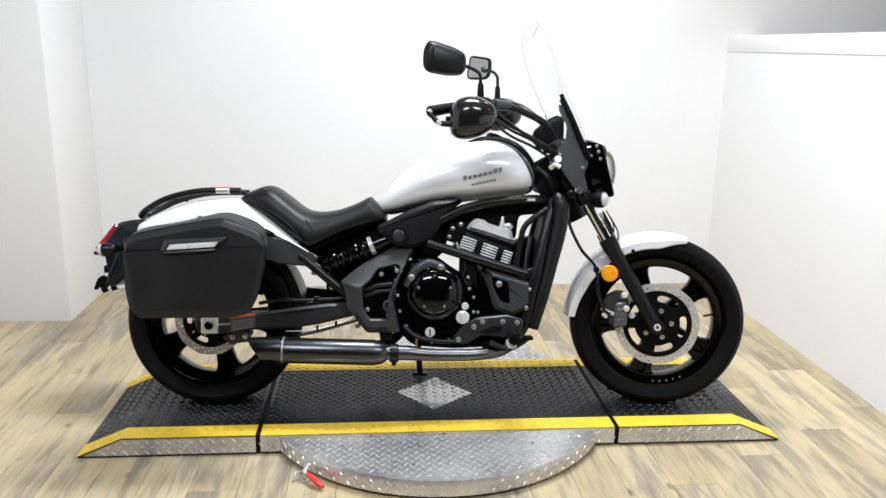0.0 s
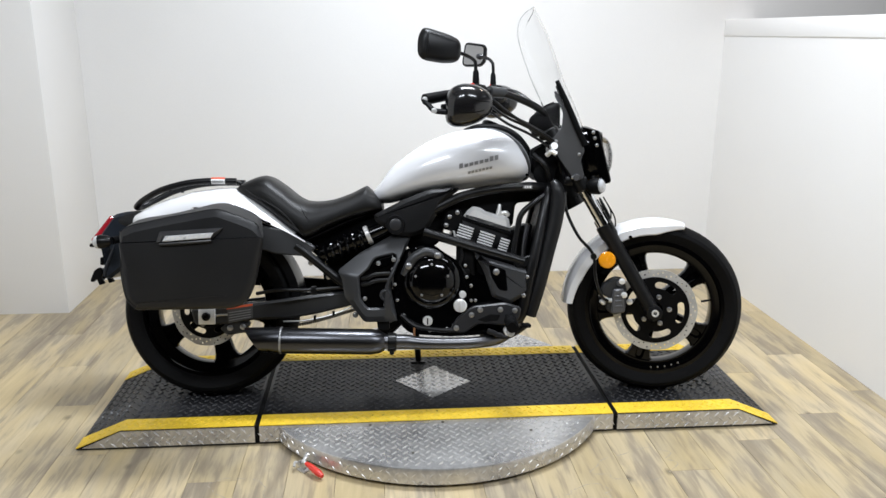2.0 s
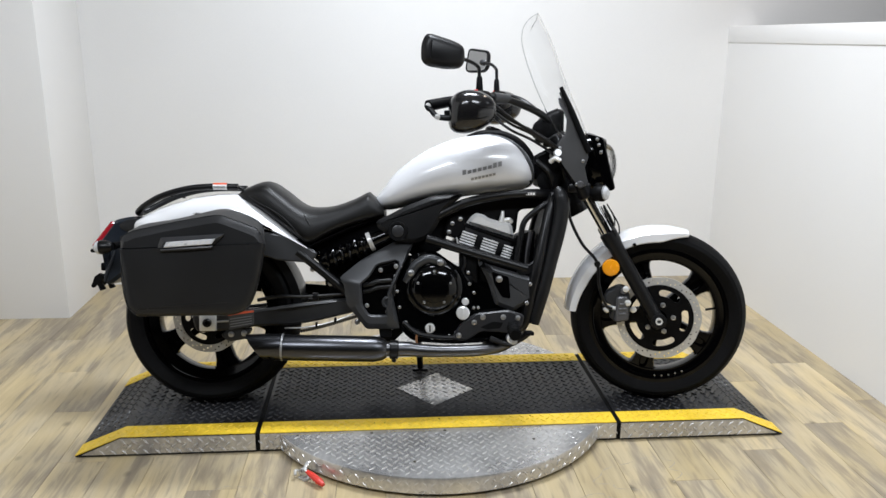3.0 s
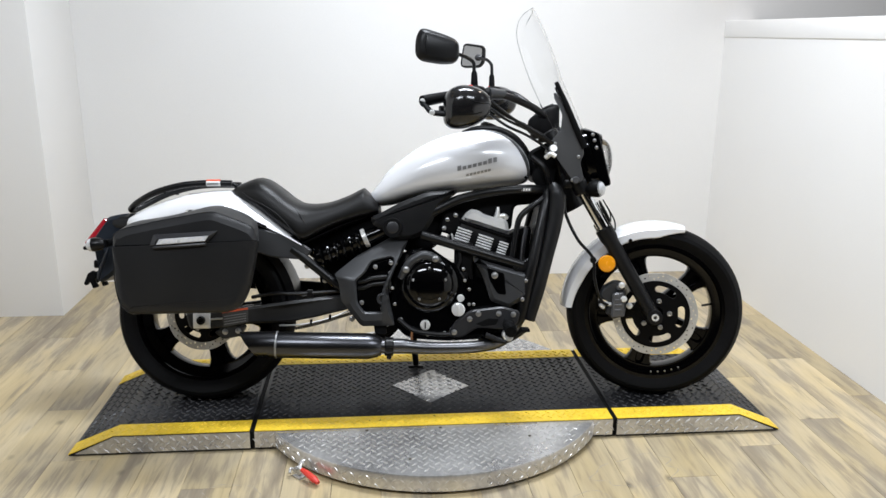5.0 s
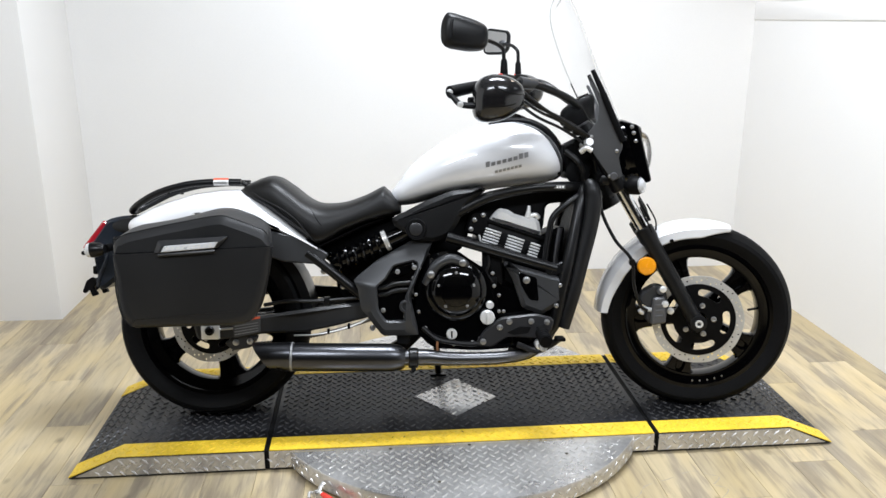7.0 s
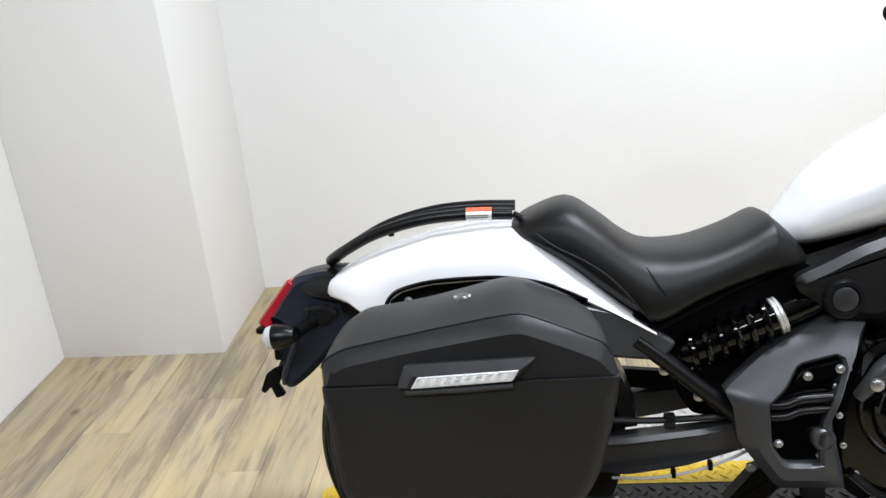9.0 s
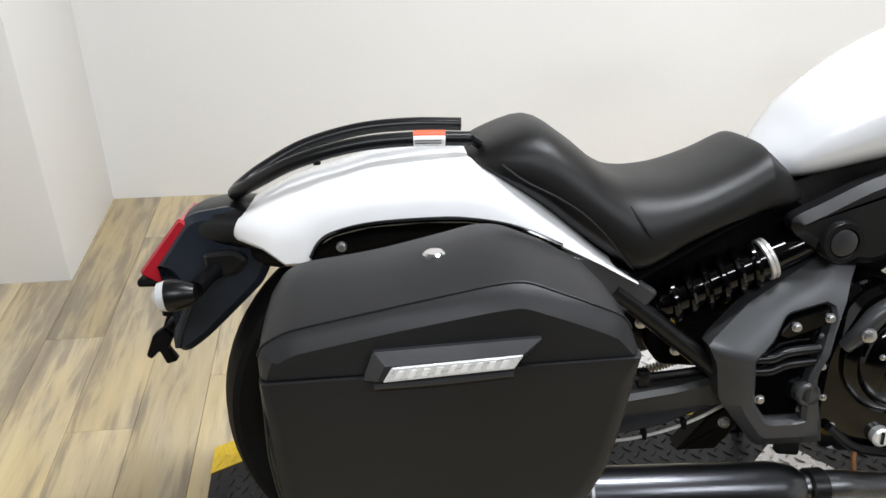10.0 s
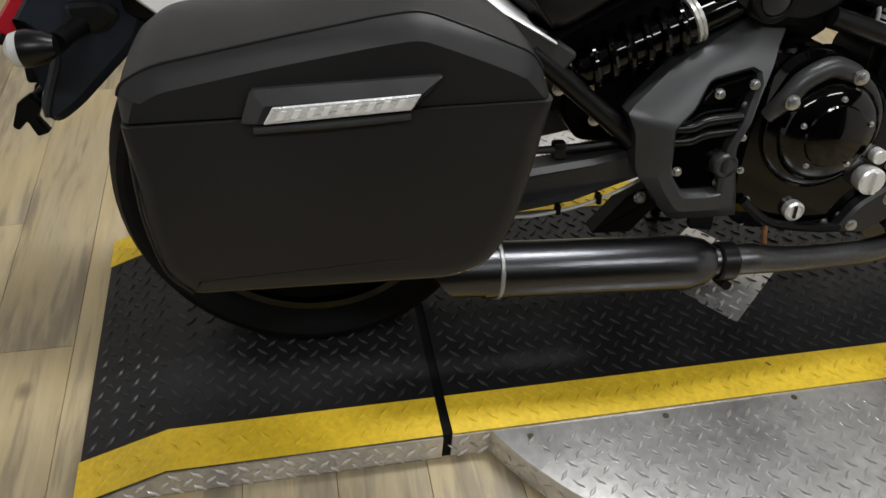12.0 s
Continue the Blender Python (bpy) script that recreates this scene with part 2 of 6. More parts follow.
def skin(rings, closed=False, caps=True, bm=None):
    """Faces between rings of equally many points."""
    bm = bm or bmesh.new()
    vs = [[bm.verts.new(p) for p in r] for r in rings]
    n = len(rings[0])
    pairs = list(zip(vs, vs[1:])) + ([(vs[-1], vs[0])] if closed else [])
    for a, b in pairs:
        for i in range(n):
            bm.faces.new((a[i], a[(i + 1) % n], b[(i + 1) % n], b[i]))
    if caps and not closed:
        bm.faces.new(vs[0])
        bm.faces.new(vs[-1])
    return bm


def box(x0, x1, y0, y1, z0, z1, bevel=0.0, bm=None):
    bm = bm or bmesh.new()
    made = bmesh.ops.create_cube(bm, size=1, matrix=Matrix.LocRotScale(((x0 + x1) / 2, (y0 + y1) / 2, (z0 + z1) / 2), None, (x1 - x0, y1 - y0, z1 - z0)))
    if bevel:
        edges = {e for v in made["verts"] for e in v.link_edges}
        bmesh.ops.bevel(bm, geom=list(edges), offset=bevel, segments=2, affect="EDGES", profile=0.5)
    return bm


def round_poly(pts, r=0.012, k=4):
    """A closed outline with its corners rounded by about r (one number, or one for each corner)."""
    radii = r if isinstance(r, (list, tuple)) else [r] * len(pts)
    out, n = [], len(pts)
    for i in range(n):
        r = radii[i]
        p, a, b = Vector(pts[i]), Vector(pts[i - 1]), Vector(pts[(i + 1) % n])
        da, db = a - p, b - p
        ra, rb = min(r, da.length * 0.45), min(r, db.length * 0.45)
        p0, p1 = p + da.normalized() * ra, p + db.normalized() * rb
        for j in range(k + 1):
            t = j / k
            out.append(((1 - t) ** 2 * p0 + 2 * t * (1 - t) * p + t * t * p1))
    return [(q.x, q.y) for q in out]


def inset(pts, d):
    """The outline moved inwards by d."""
    n = len(pts)
    area = sum(pts[i][0] * pts[(i + 1) % n][1] - pts[(i + 1) % n][0] * pts[i][1] for i in range(n))
    sgn = 1 if area > 0 else -1
    out = []
    for i in range(n):
        a, b = Vector(pts[i - 1]), Vector(pts[(i + 1) % n])
        t = b - a
        if t.length < 1e-9:
            out.append(pts[i])
            continue
        t.normalize()
        out.append((pts[i][0] - t.y * d * sgn, pts[i][1] + t.x * d * sgn))
    return out


def slab(pts, steps, bm=None):
    """A side outline (x, z) carried across the bike: steps of (y, inset)."""
    return skin([[(x, y, z) for x, z in inset(pts, d)] for y, d in steps], bm=bm)


def plate(pts, y0, y1, r=0.012, bev=0.003, bm=None):
    """A plate with a rounded outline and softened edges."""
    q = round_poly(pts, r)
    s = 1 if y1 > y0 else -1
    return slab(q, [(y0, bev), (y0 + s * bev, 0), (y1 - s * bev, 0), (y1, bev)], bm)


def curve_points(pts, n=8):
    """A smooth line through the points."""
    p = [Vector(q) for q in pts]
    p = [2 * p[0] - p[1]] + p + [2 * p[-1] - p[-2]]
    out = []
    for i in range(1, len(p) - 2):
        for j in range(n):
            t = j / n
            a, b, c, d = p[i - 1], p[i], p[i + 1], p[i + 2]
            out.append(0.5 * (2 * b + (c - a) * t + (2 * a - 5 * b + 4 * c - d) * t * t + (3 * b - a - 3 * c + d) * t ** 3))
    return out + [p[-2]]


def tube(pts, r, seg=12, n=8, bm=None, flat=1.0):
    """A round bar along a smooth line; r a number or one for each point."""
    line = curve_points(pts, n) if len(pts) > 2 else [Vector(q) for q in pts]
    rs = r if isinstance(r, (list, tuple)) else [r] * len(pts)
    rings, prev = [], None
    for i, p in enumerate(line):
        t = (line[min(i + 1, len(line) - 1)] - line[max(i - 1, 0)]).normalized()
        if prev is None:
            side = t.cross(Vector((0, 0, 1))) if abs(t.z) < 0.9 else t.cross(Vector((0, 1, 0)))
        else:
            side = prev - t * prev.dot(t)
        side.normalize()
        prev = side
        up = side.cross(t)
        f = i / max(1, len(line) - 1) * (len(rs) - 1)
        k = min(int(f), len(rs) - 2) if len(rs) > 1 else 0
        rad = rs[k] + (rs[k + 1] - rs[k]) * (f - k) if len(rs) > 1 else rs[0]
        rings.append([p + (side * math.cos(a) + up * math.sin(a) * flat) * rad for a in (2 * math.pi * j / seg for j in range(seg))])
    return skin(rings, bm=bm)


def pierced(outline, holes, y0, y1):
    """A flat plate across the bike between y0 and y1, with holes through it."""
    bm = bmesh.new()
    edges = []
    for loop in [outline] + holes:
        vs = [bm.verts.new((u, y0, v)) for u, v in loop]
        edges += [bm.edges.new((vs[i - 1], vs[i])) for i in range(len(vs))]
    faces = [g for g in bmesh.ops.triangle_fill(bm, use_beauty=True, use_dissolve=False, edges=edges, normal=(0, -1, 0))["geom"] if isinstance(g, bmesh.types.BMFace)]
    made = bmesh.ops.extrude_face_region(bm, geom=faces, use_keep_orig=True)
    bmesh.ops.translate(bm, vec=(0, y1 - y0, 0), verts=[g for g in made["geom"] if isinstance(g, bmesh.types.BMVert)])
    return bm


def lathe(x, z, prof, seg=32, bm=None, hole=False):
    """A turned piece about a lateral axis at (x, z); prof: rows of (radius, y)."""
    rings = [[(x + r * math.cos(a), y, z + r * math.sin(a)) for a in (2 * math.pi * j / seg for j in range(seg))] for r, y in prof]
    return skin(rings, closed=hole, bm=bm)


def turned(a, b, prof, seg=16, bm=None):
    """A turned piece along the line a to b; prof: rows of (share of the way, radius)."""
    a, b = Vector(a), Vector(b)
    t = (b - a).normalized()
    side = t.cross(Vector((0, 1, 0))) if abs(t.y) < 0.9 else t.cross(Vector((0, 0, 1)))
    side.normalize()
    up = side.cross(t)
    return skin([[a.lerp(b, f) + (side * math.cos(w) + up * math.sin(w)) * r for w in (2 * math.pi * j / seg for j in range(seg))] for f, r in prof], bm=bm)


def loft(stations, seg=28, bm=None):
    """A body along x; stations of (x, half width, top, bottom, squareness, height share of the widest line)."""
    rings = []
    for x, w, top, bot, p, share in stations:
        mid = bot + (top - bot) * share
        ring = []
        for j in range(seg):
            a = 2 * math.pi * j / seg
            c, s = math.cos(a), math.sin(a)
            y = w * math.copysign(abs(c) ** (2 / p), c)
            h = (top - mid) if s > 0 else (mid - bot)
            ring.append((x, y, mid + h * math.copysign(abs(s) ** (2 / p), s)))
        rings.append(ring)
    return skin(rings, bm=bm)


def spread(rows, n):
    """Rows of numbers, smoothly filled in between."""
    out = []
    for i in range(len(rows) - 1):
        a, b = rows[i], rows[i + 1]
        z = rows[i - 1] if i else [2 * u - v for u, v in zip(a, b)]
        c = rows[i + 2] if i + 2 < len(rows) else [2 * v - u for u, v in zip(a, b)]
        for j in range(n):
            t = j / n
            out.append([0.5 * (2 * q + (r - p) * t + (2 * p - 5 * q + 4 * r - s) * t * t + (3 * q - p - 3 * r + s) * t ** 3) for p, q, r, s in zip(z, a, b, c)])
    return out + [list(rows[-1])]


def bolt(parent, x, y, z, r=0.007, h=0.006, mat=None, name="bolt", m=None):
    """A hexagon bolt head facing the viewer's side of the bike."""
    bm = lathe(x, z, [(r * 1.35, y), (r * 1.35, y - h * 0.25), (r, y - h * 0.3), (r, y - h * 0.9), (r * 0.8, y - h)], 10)
    return part(name, bm, mat or SCREWS, parent, "", m)


# ---- room ----
def room_box(name, x0, x1, y0, y1, z0, z1, mat, label, category, bevel=0.0):
    return single(name, box(x0, x1, y0, y1, z0, z1, bevel), mat, label, category, ROOM, kind="structure")


BACK, LEFT, COLX, COLY, RIGHT = 1.647, -2.314, -1.718, 1.104, 1.728
room_box("floor", -6.2, 5.2, -9.2, BACK + 0.2, -0.1, -0.004, JOINT, "subfloor under wood-look vinyl planks", "floor")
room_box("wall_back", LEFT - 0.2, 5.2, BACK, BACK + 0.2, -0.004, CEILING, WALLPAINT, "plain white painted back wall", "wall")
room_box("wall_left", LEFT - 0.2, LEFT, -1.6, BACK, -0.004, CEILING, WALLPAINT, "plain white painted side wall", "wall")
room_box("wall_column", LEFT, COLX, COLY, BACK, -0.004, CEILING, WALLPAINT, "white boxed-out wall corner", "wall", 0.004)
room_box("wall_right", RIGHT, RIGHT + 0.14, -2.6, BACK, -0.004, 1.334, WALLPAINT, "white half-height partition wall", "wall")
room_box("trim", RIGHT - 0.006, RIGHT + 0.15, -2.6, BACK, 1.334, 1.421, WALLPAINT, "white cap board on the half wall", "trim", 0.004)
room_box("wall_side_room", 5.0, 5.2, -9.2, BACK, -0.004, CEILING, WALLPAINT, "white wall of the space beyond", "wall")
# Unseen walls and ceiling, added to enclose the light and keep reflections dark.
room_box("unseen_wall_left", -6.2, -6.0, -9.2, -1.4, -0.004, CEILING, DARKWALL, "unseen dark wall added to close the left side", "wall")
room_box("unseen_wall_return", -6.0, LEFT - 0.2, -1.6, -1.4, -0.004, CEILING, DARKWALL, "unseen dark return wall added beside the room", "wall")
room_box("unseen_wall_front", -6.2, 5.2, -9.4, -9.2, -0.004, CEILING, DARKWALL, "unseen dark wall added behind the viewpoint", "wall")
room_box("ceiling", -6.2, 5.2, -9.4, BACK + 0.2, CEILING, CEILING + 0.1, CEILPAINT, "unseen grey ceiling added over the room", "ceiling")

# ---- turntable platform ----
PLAT = pose(0.003, 0.031, 0, 0, 0, 4.67)
TOP, HALF, STRIPE = 0.07, 0.309, 0.232
platform = thing("turntable_platform", "round bare-steel tread plate turntable with black-painted deck", "turntable", PLAT)
RAD = 0.625


def bumps(spots, m, length=0.026, width=0.0078, high=0.003):
    """Raised lozenges of tread plate at spots (u, v), set alternately to either side."""
    bm = bmesh.new()
    for k, (u, v, turn) in enumerate(spots):
        c, s = math.cos(turn), math.sin(turn)
        ring = [(-length / 2, 0), (0, -width / 2), (length / 2, 0), (0, width / 2)]
        base = [bm.verts.new(m @ Vector((u + x * c - y * s, v + x * s + y * c, 0))) for x, y in ring]
        top = [bm.verts.new(m @ Vector((u + 0.62 * (x * c) - 0.35 * y * s, v + 0.62 * x * s + 0.35 * y * c, high))) for x, y in ring]
        for i in range(4):
            bm.faces.new((base[i], base[(i + 1) % 4], top[(i + 1) % 4], top[i]))
        bm.faces.new(top)
    return bm


def tread_spots(u0, u1, v0, v1, keep, pitch=0.0178):
    """Rows of lozenges, each row turned against the next and set off by half a step."""
    out = []
    for j in range(math.ceil(v0 / pitch), math.floor(v1 / pitch) + 1):
        for i in range(math.ceil(u0 / pitch / 2) - 1, math.floor(u1 / pitch / 2) + 2):
            u, v = (i + 0.5 * (j % 2)) * 2 * pitch, j * pitch
            if u0 <= u <= u1 and keep(u, v):
                out.append((u + random.uniform(-0.0006, 0.0006), v, radians(45 if j % 2 else -45) + random.uniform(-0.05, 0.05)))
    return out


disc = bmesh.new()
ring = [(RAD * math.cos(a), RAD * math.sin(a)) for a in (2 * math.pi * i / 120 for i in range(120))]
skin([[(u * f, v * f, z) for u, v in ring] for z, f in ((0.011, 0.995), (0.013, 1.0), (0.062, 1.0), (0.066, 0.996))], bm=disc)
# Black ring under the raised disc paints the shadow line at the floor.
shade_ring = bmesh.new()
skin([[(u * 0.975, v * 0.975, z) for u, v in ring] for z in (0.0, 0.0108)], bm=shade_ring)
part("base_shade", shade_ring, RUBBER, platform, "black ring standing in for the shadow gap under the disc")
part("turntable_disc", disc, BARE, platform, "bare steel round base")
part("deck", box(-0.607, 0.607, -HALF, HALF, 0.005, TOP, 0.0015), DECK, platform, "black-painted centre deck")
for sgn in (-1, 1):
    part("safety_stripe", box(-0.6068, 0.6068, min(sgn * STRIPE, sgn * HALF), max(sgn * STRIPE, sgn * HALF), TOP - 0.002, TOP + 0.0012), YELLOW, platform, "worn yellow edge stripe")
    part("skirt", box(-0.6075, 0.6075, sgn * HALF - 0.003, sgn * HALF + 0.003, 0.011, TOP - 0.003), BARE, platform, "bare steel side skirt")
    # Added black strip hides the disc and gives the gap its shade.
    part("gap_shade", box(min(sgn * 0.606, sgn * 0.6225), max(sgn * 0.606, sgn * 0.6225), -HALF + 0.002, HALF - 0.002, 0.006, 0.0668), RUBBER, platform, "black strip standing in for the shade in the ramp gap")
DIAMOND = 0.142
dm = bmesh.new()
turn = radians(-5)
skin([[(0.0 + r * math.cos(a + turn), r * math.sin(a + turn), z) for a in (0, math.pi / 2, math.pi, 3 * math.pi / 2)] for z, r in ((TOP - 0.002, DIAMOND), (TOP + 0.0012, DIAMOND), (TOP + 0.0016, DIAMOND - 0.001))], bm=dm)
part("diamond_plate", dm, BARE, platform, "bare steel diamond in the deck's middle")


def in_diamond(u, v):
    c, s = math.cos(-turn), math.sin(-turn)
    x, y = u * c - v * s, u * s + v * c
    return abs(x) + abs(y) < DIAMOND - 0.008


flat = Matrix.Translation((0, 0, TOP))
edge = lambda u, v: abs(abs(v) - STRIPE) > 0.009
tagged(part("tread", bumps(tread_spots(-0.6, 0.6, -0.224, 0.224, lambda u, v: not in_diamond(u, v) and abs(u) + abs(v) > 0), flat), TREAD, platform, "raised tread pattern"), kind="stuff")
tagged(part("tread", bumps(tread_spots(-0.14, 0.14, -0.14, 0.14, in_diamond), Matrix.Translation((0, 0, TOP + 0.0016))), BARETREAD, platform, "raised steel tread"), kind="stuff")
tagged(part("tread", bumps(tread_spots(-0.6, 0.6, -0.3, 0.3, lambda u, v: 0.24 < abs(v) < 0.302), Matrix.Translation((0, 0, TOP + 0.0012))), YELLOW, platform, "raised yellow tread"), kind="stuff")
tagged(part("tread", bumps(tread_spots(-0.62, 0.62, -0.62, 0.62, lambda u, v: u * u + v * v < 0.606 ** 2 and abs(v) > 0.322), Matrix.Translation((0, 0, 0.066))), BARETREAD, platform, "raised steel tread"), kind="stuff")
scuffed = [p for p in tread_spots(-0.34, 0.4, -0.3, -0.24, lambda u, v: True) if random.random() < 0.42]
tagged(part("scuff", bumps([(u + random.uniform(-0.002, 0.002), v, t) for u, v, t in scuffed], Matrix.Translation((0, 0, TOP + 0.0017)), 0.017, 0.005, 0.0016), SCUFF, platform, "black scuffs where the yellow paint is worn"), kind="stuff")
for su, sv in ((-0.479, -0.33), (-0.236, -0.325), (0.01, -0.322), (0.3, -0.4), (-0.1, -0.52)):
    part("disc_screw", skin([[(su + r * math.cos(a), sv + r * math.sin(a), z) for a in (2 * math.pi * i / 14 for i in range(14))] for r, z in ((0.0055, 0.0655), (0.0055, 0.0668), (0.0042, 0.0672), (0.002, 0.0664))]), SCUFF, platform, "dark countersunk screw")
face = bmesh.new()
rim_spots = [(a, z, radians(45 if (i + j) % 2 else -45)) for i, a in enumerate(np.arange(-2.68, -0.46, 0.043)) for j, z in enumerate((0.02, 0.045))]
for a, z, t in rim_spots:
    m = Matrix.Rotation(a, 4, "Z") @ Matrix.Translation((RAD - 0.0015, 0, z)) @ pose(0, 0, 0, 90, 0, 90)
    one = bumps([(0, 0, t)], m)
    tmp = bpy.data.meshes.new("tmp")
    one.to_mesh(tmp)
    one.free()
    face.from_mesh(tmp)
    bpy.data.meshes.remove(tmp)
tagged(part("tread", face, BARETREAD, platform, "raised steel tread on the rim"), kind="stuff")
upright = Matrix.Translation((0, -HALF - 0.003, 0)) @ pose(0, 0, 0, 90)
tagged(part("tread", bumps(tread_spots(-0.61, 0.61, 0.01, 0.065, lambda u, v: abs(u) > 0.52), upright), BARETREAD, platform, "raised steel tread on the skirt"), kind="stuff")

ENDU, BENDU = 1.208, 1.06


def ramp(sgn, label):
    ob = thing("ramp", label, "ramp", PLAT, group="ramps of the turntable")
    u0, u1, u2 = 0.623, BENDU, ENDU
    prof = [(u0, 0.004), (u2, 0.004), (u2, 0.008), (u1, TOP), (u0, TOP)]
    bm = bmesh.new()
    skin([[(sgn * u, v, z) for u, z in prof] for v in (-HALF, HALF)], bm=bm)
    part("ramp_body", bm, DECK, ob, "black-painted tread plate")
    for s in (-1, 1):
        a, b = sorted((s * STRIPE, s * HALF))
        top = [(u0 + 0.0005, TOP + 0.0012), (u1, TOP + 0.0012), (u2 + 0.002, 0.0095), (u2 + 0.002, 0.006), (u1, TOP - 0.002), (u0 + 0.0005, TOP - 0.002)]
        bm = bmesh.new()
        skin([[(sgn * u, v, z) for u, z in top] for v in (a, b)], bm=bm)
        part("safety_stripe", bm, YELLOW, ob, "worn yellow edge stripe")
        side = [(u0, 0.01), (u2 - 0.02, 0.01), (u1, TOP - 0.004), (u0, TOP - 0.004)]
        bm = bmesh.new()
        skin([[(sgn * u, s * HALF + v, z) for u, z in side] for v in (-0.003, 0.003)], bm=bm)
        part("skirt", bm, BARE, ob, "bare steel side skirt")
    spots = tread_spots(u0 + 0.012, u1 - 0.004, -0.224, 0.224, lambda u, v: True)
    spots_y = tread_spots(u0 + 0.012, u1 - 0.004, -0.3, 0.3, lambda u, v: 0.24 < abs(v) < 0.302)
    slope = math.atan2(TOP - 0.008, u2 - u1)
    down = Matrix.Translation((u1, 0, TOP)) @ Matrix.Rotation(slope, 4, "Y")
    run = math.hypot(TOP - 0.008, u2 - u1)
    low = tread_spots(0.008, run - 0.008, -0.224, 0.224, lambda u, v: True)
    low_y = tread_spots(0.008, run - 0.008, -0.3, 0.3, lambda u, v: 0.24 < abs(v) < 0.302)
    flip = Matrix.Diagonal((sgn, 1, 1, 1))
    for sp, m, mat in ((spots, flat, TREAD), (low, down, TREAD), (spots_y, Matrix.Translation((0, 0, TOP + 0.0012)), YELLOW), (low_y, Matrix.Translation((0, 0, 0.0012)) @ down, YELLOW)):
        tagged(part("tread", bumps(sp, flip @ m), mat, ob, "raised tread pattern"), kind="stuff")
    sk = tread_spots(u0 + 0.01, u2 - 0.06, 0.008, 0.064, lambda u, v: v < 0.056 - max(0, u - u1) * 0.42)
    tagged(part("tread", bumps(sk, flip @ upright), BARETREAD, ob, "raised steel tread on the skirt"), kind="stuff")
    return ob


ramp(-1, "black-painted tread ramp behind the rear wheel, yellow edges")
ramp(1, "black-painted tread ramp at the front wheel, yellow edges")

clamp = thing("toggle_clamp", "small steel toggle clamp with red vinyl handle at the disc's rim", "clamp", PLAT @ pose(-0.45, -0.485, 0, 0, 0, -46))
part("clamp_base", box(-0.014, 0.02, -0.012, 0.022, 0.0, 0.006, 0.001), STEEL, clamp)
part("clamp_post", box(-0.006, 0.008, -0.004, 0.008, 0.005, 0.026, 0.001), STEEL, clamp)
part("clamp_arm", plate([(-0.022, 0.014), (-0.014, 0.03), (0.004, 0.04), (0.026, 0.032), (0.024, 0.02), (0.0, 0.018), (-0.012, 0.01)], -0.006, 0.004, 0.003, 0.001), STEEL, clamp)
part("clamp_jaw", tube([(-0.016, -0.002, 0.02), (-0.02, -0.014, 0.026), (-0.012, -0.024, 0.018)], 0.0045), STEEL, clamp)
part("clamp_bracket", tube([(0.0, 0.004, 0.03), (-0.003, 0.016, 0.042), (-0.005, 0.028, 0.046)], [0.007, 0.006, 0.008], 10, flat=0.5), STEEL, clamp)
part("clamp_pivot", lathe(0.002, 0.03, [(0.006, -0.009), (0.006, 0.009)], 12), SCREWS, clamp)
part("handle", tube([(0.018, 0, 0.032), (0.04, 0.001, 0.028), (0.075, 0.001, 0.02), (0.095, 0, 0.016)], [0.007, 0.0105, 0.012, 0.007], flat=0.85), REDGRIP, clamp, "red vinyl handle")

# ---- motorcycle ----
bike = thing("motorcycle", "pearl-white cruiser motorcycle with black hard saddlebag and clear windshield", "motorcycle", pose(0, -0.045, 0.07, -13, 0, 1.6))
HEAD = Vector((0.92, 0, 0))
STEER = Matrix.Translation(HEAD) @ Matrix.Rotation(radians(-12), 4, Vector((-math.sin(radians(31)), 0, math.cos(radians(31))))) @ Matrix.Translation(-HEAD)
UP = STEER @ Matrix.Translation((0.008, 0, 0.002))


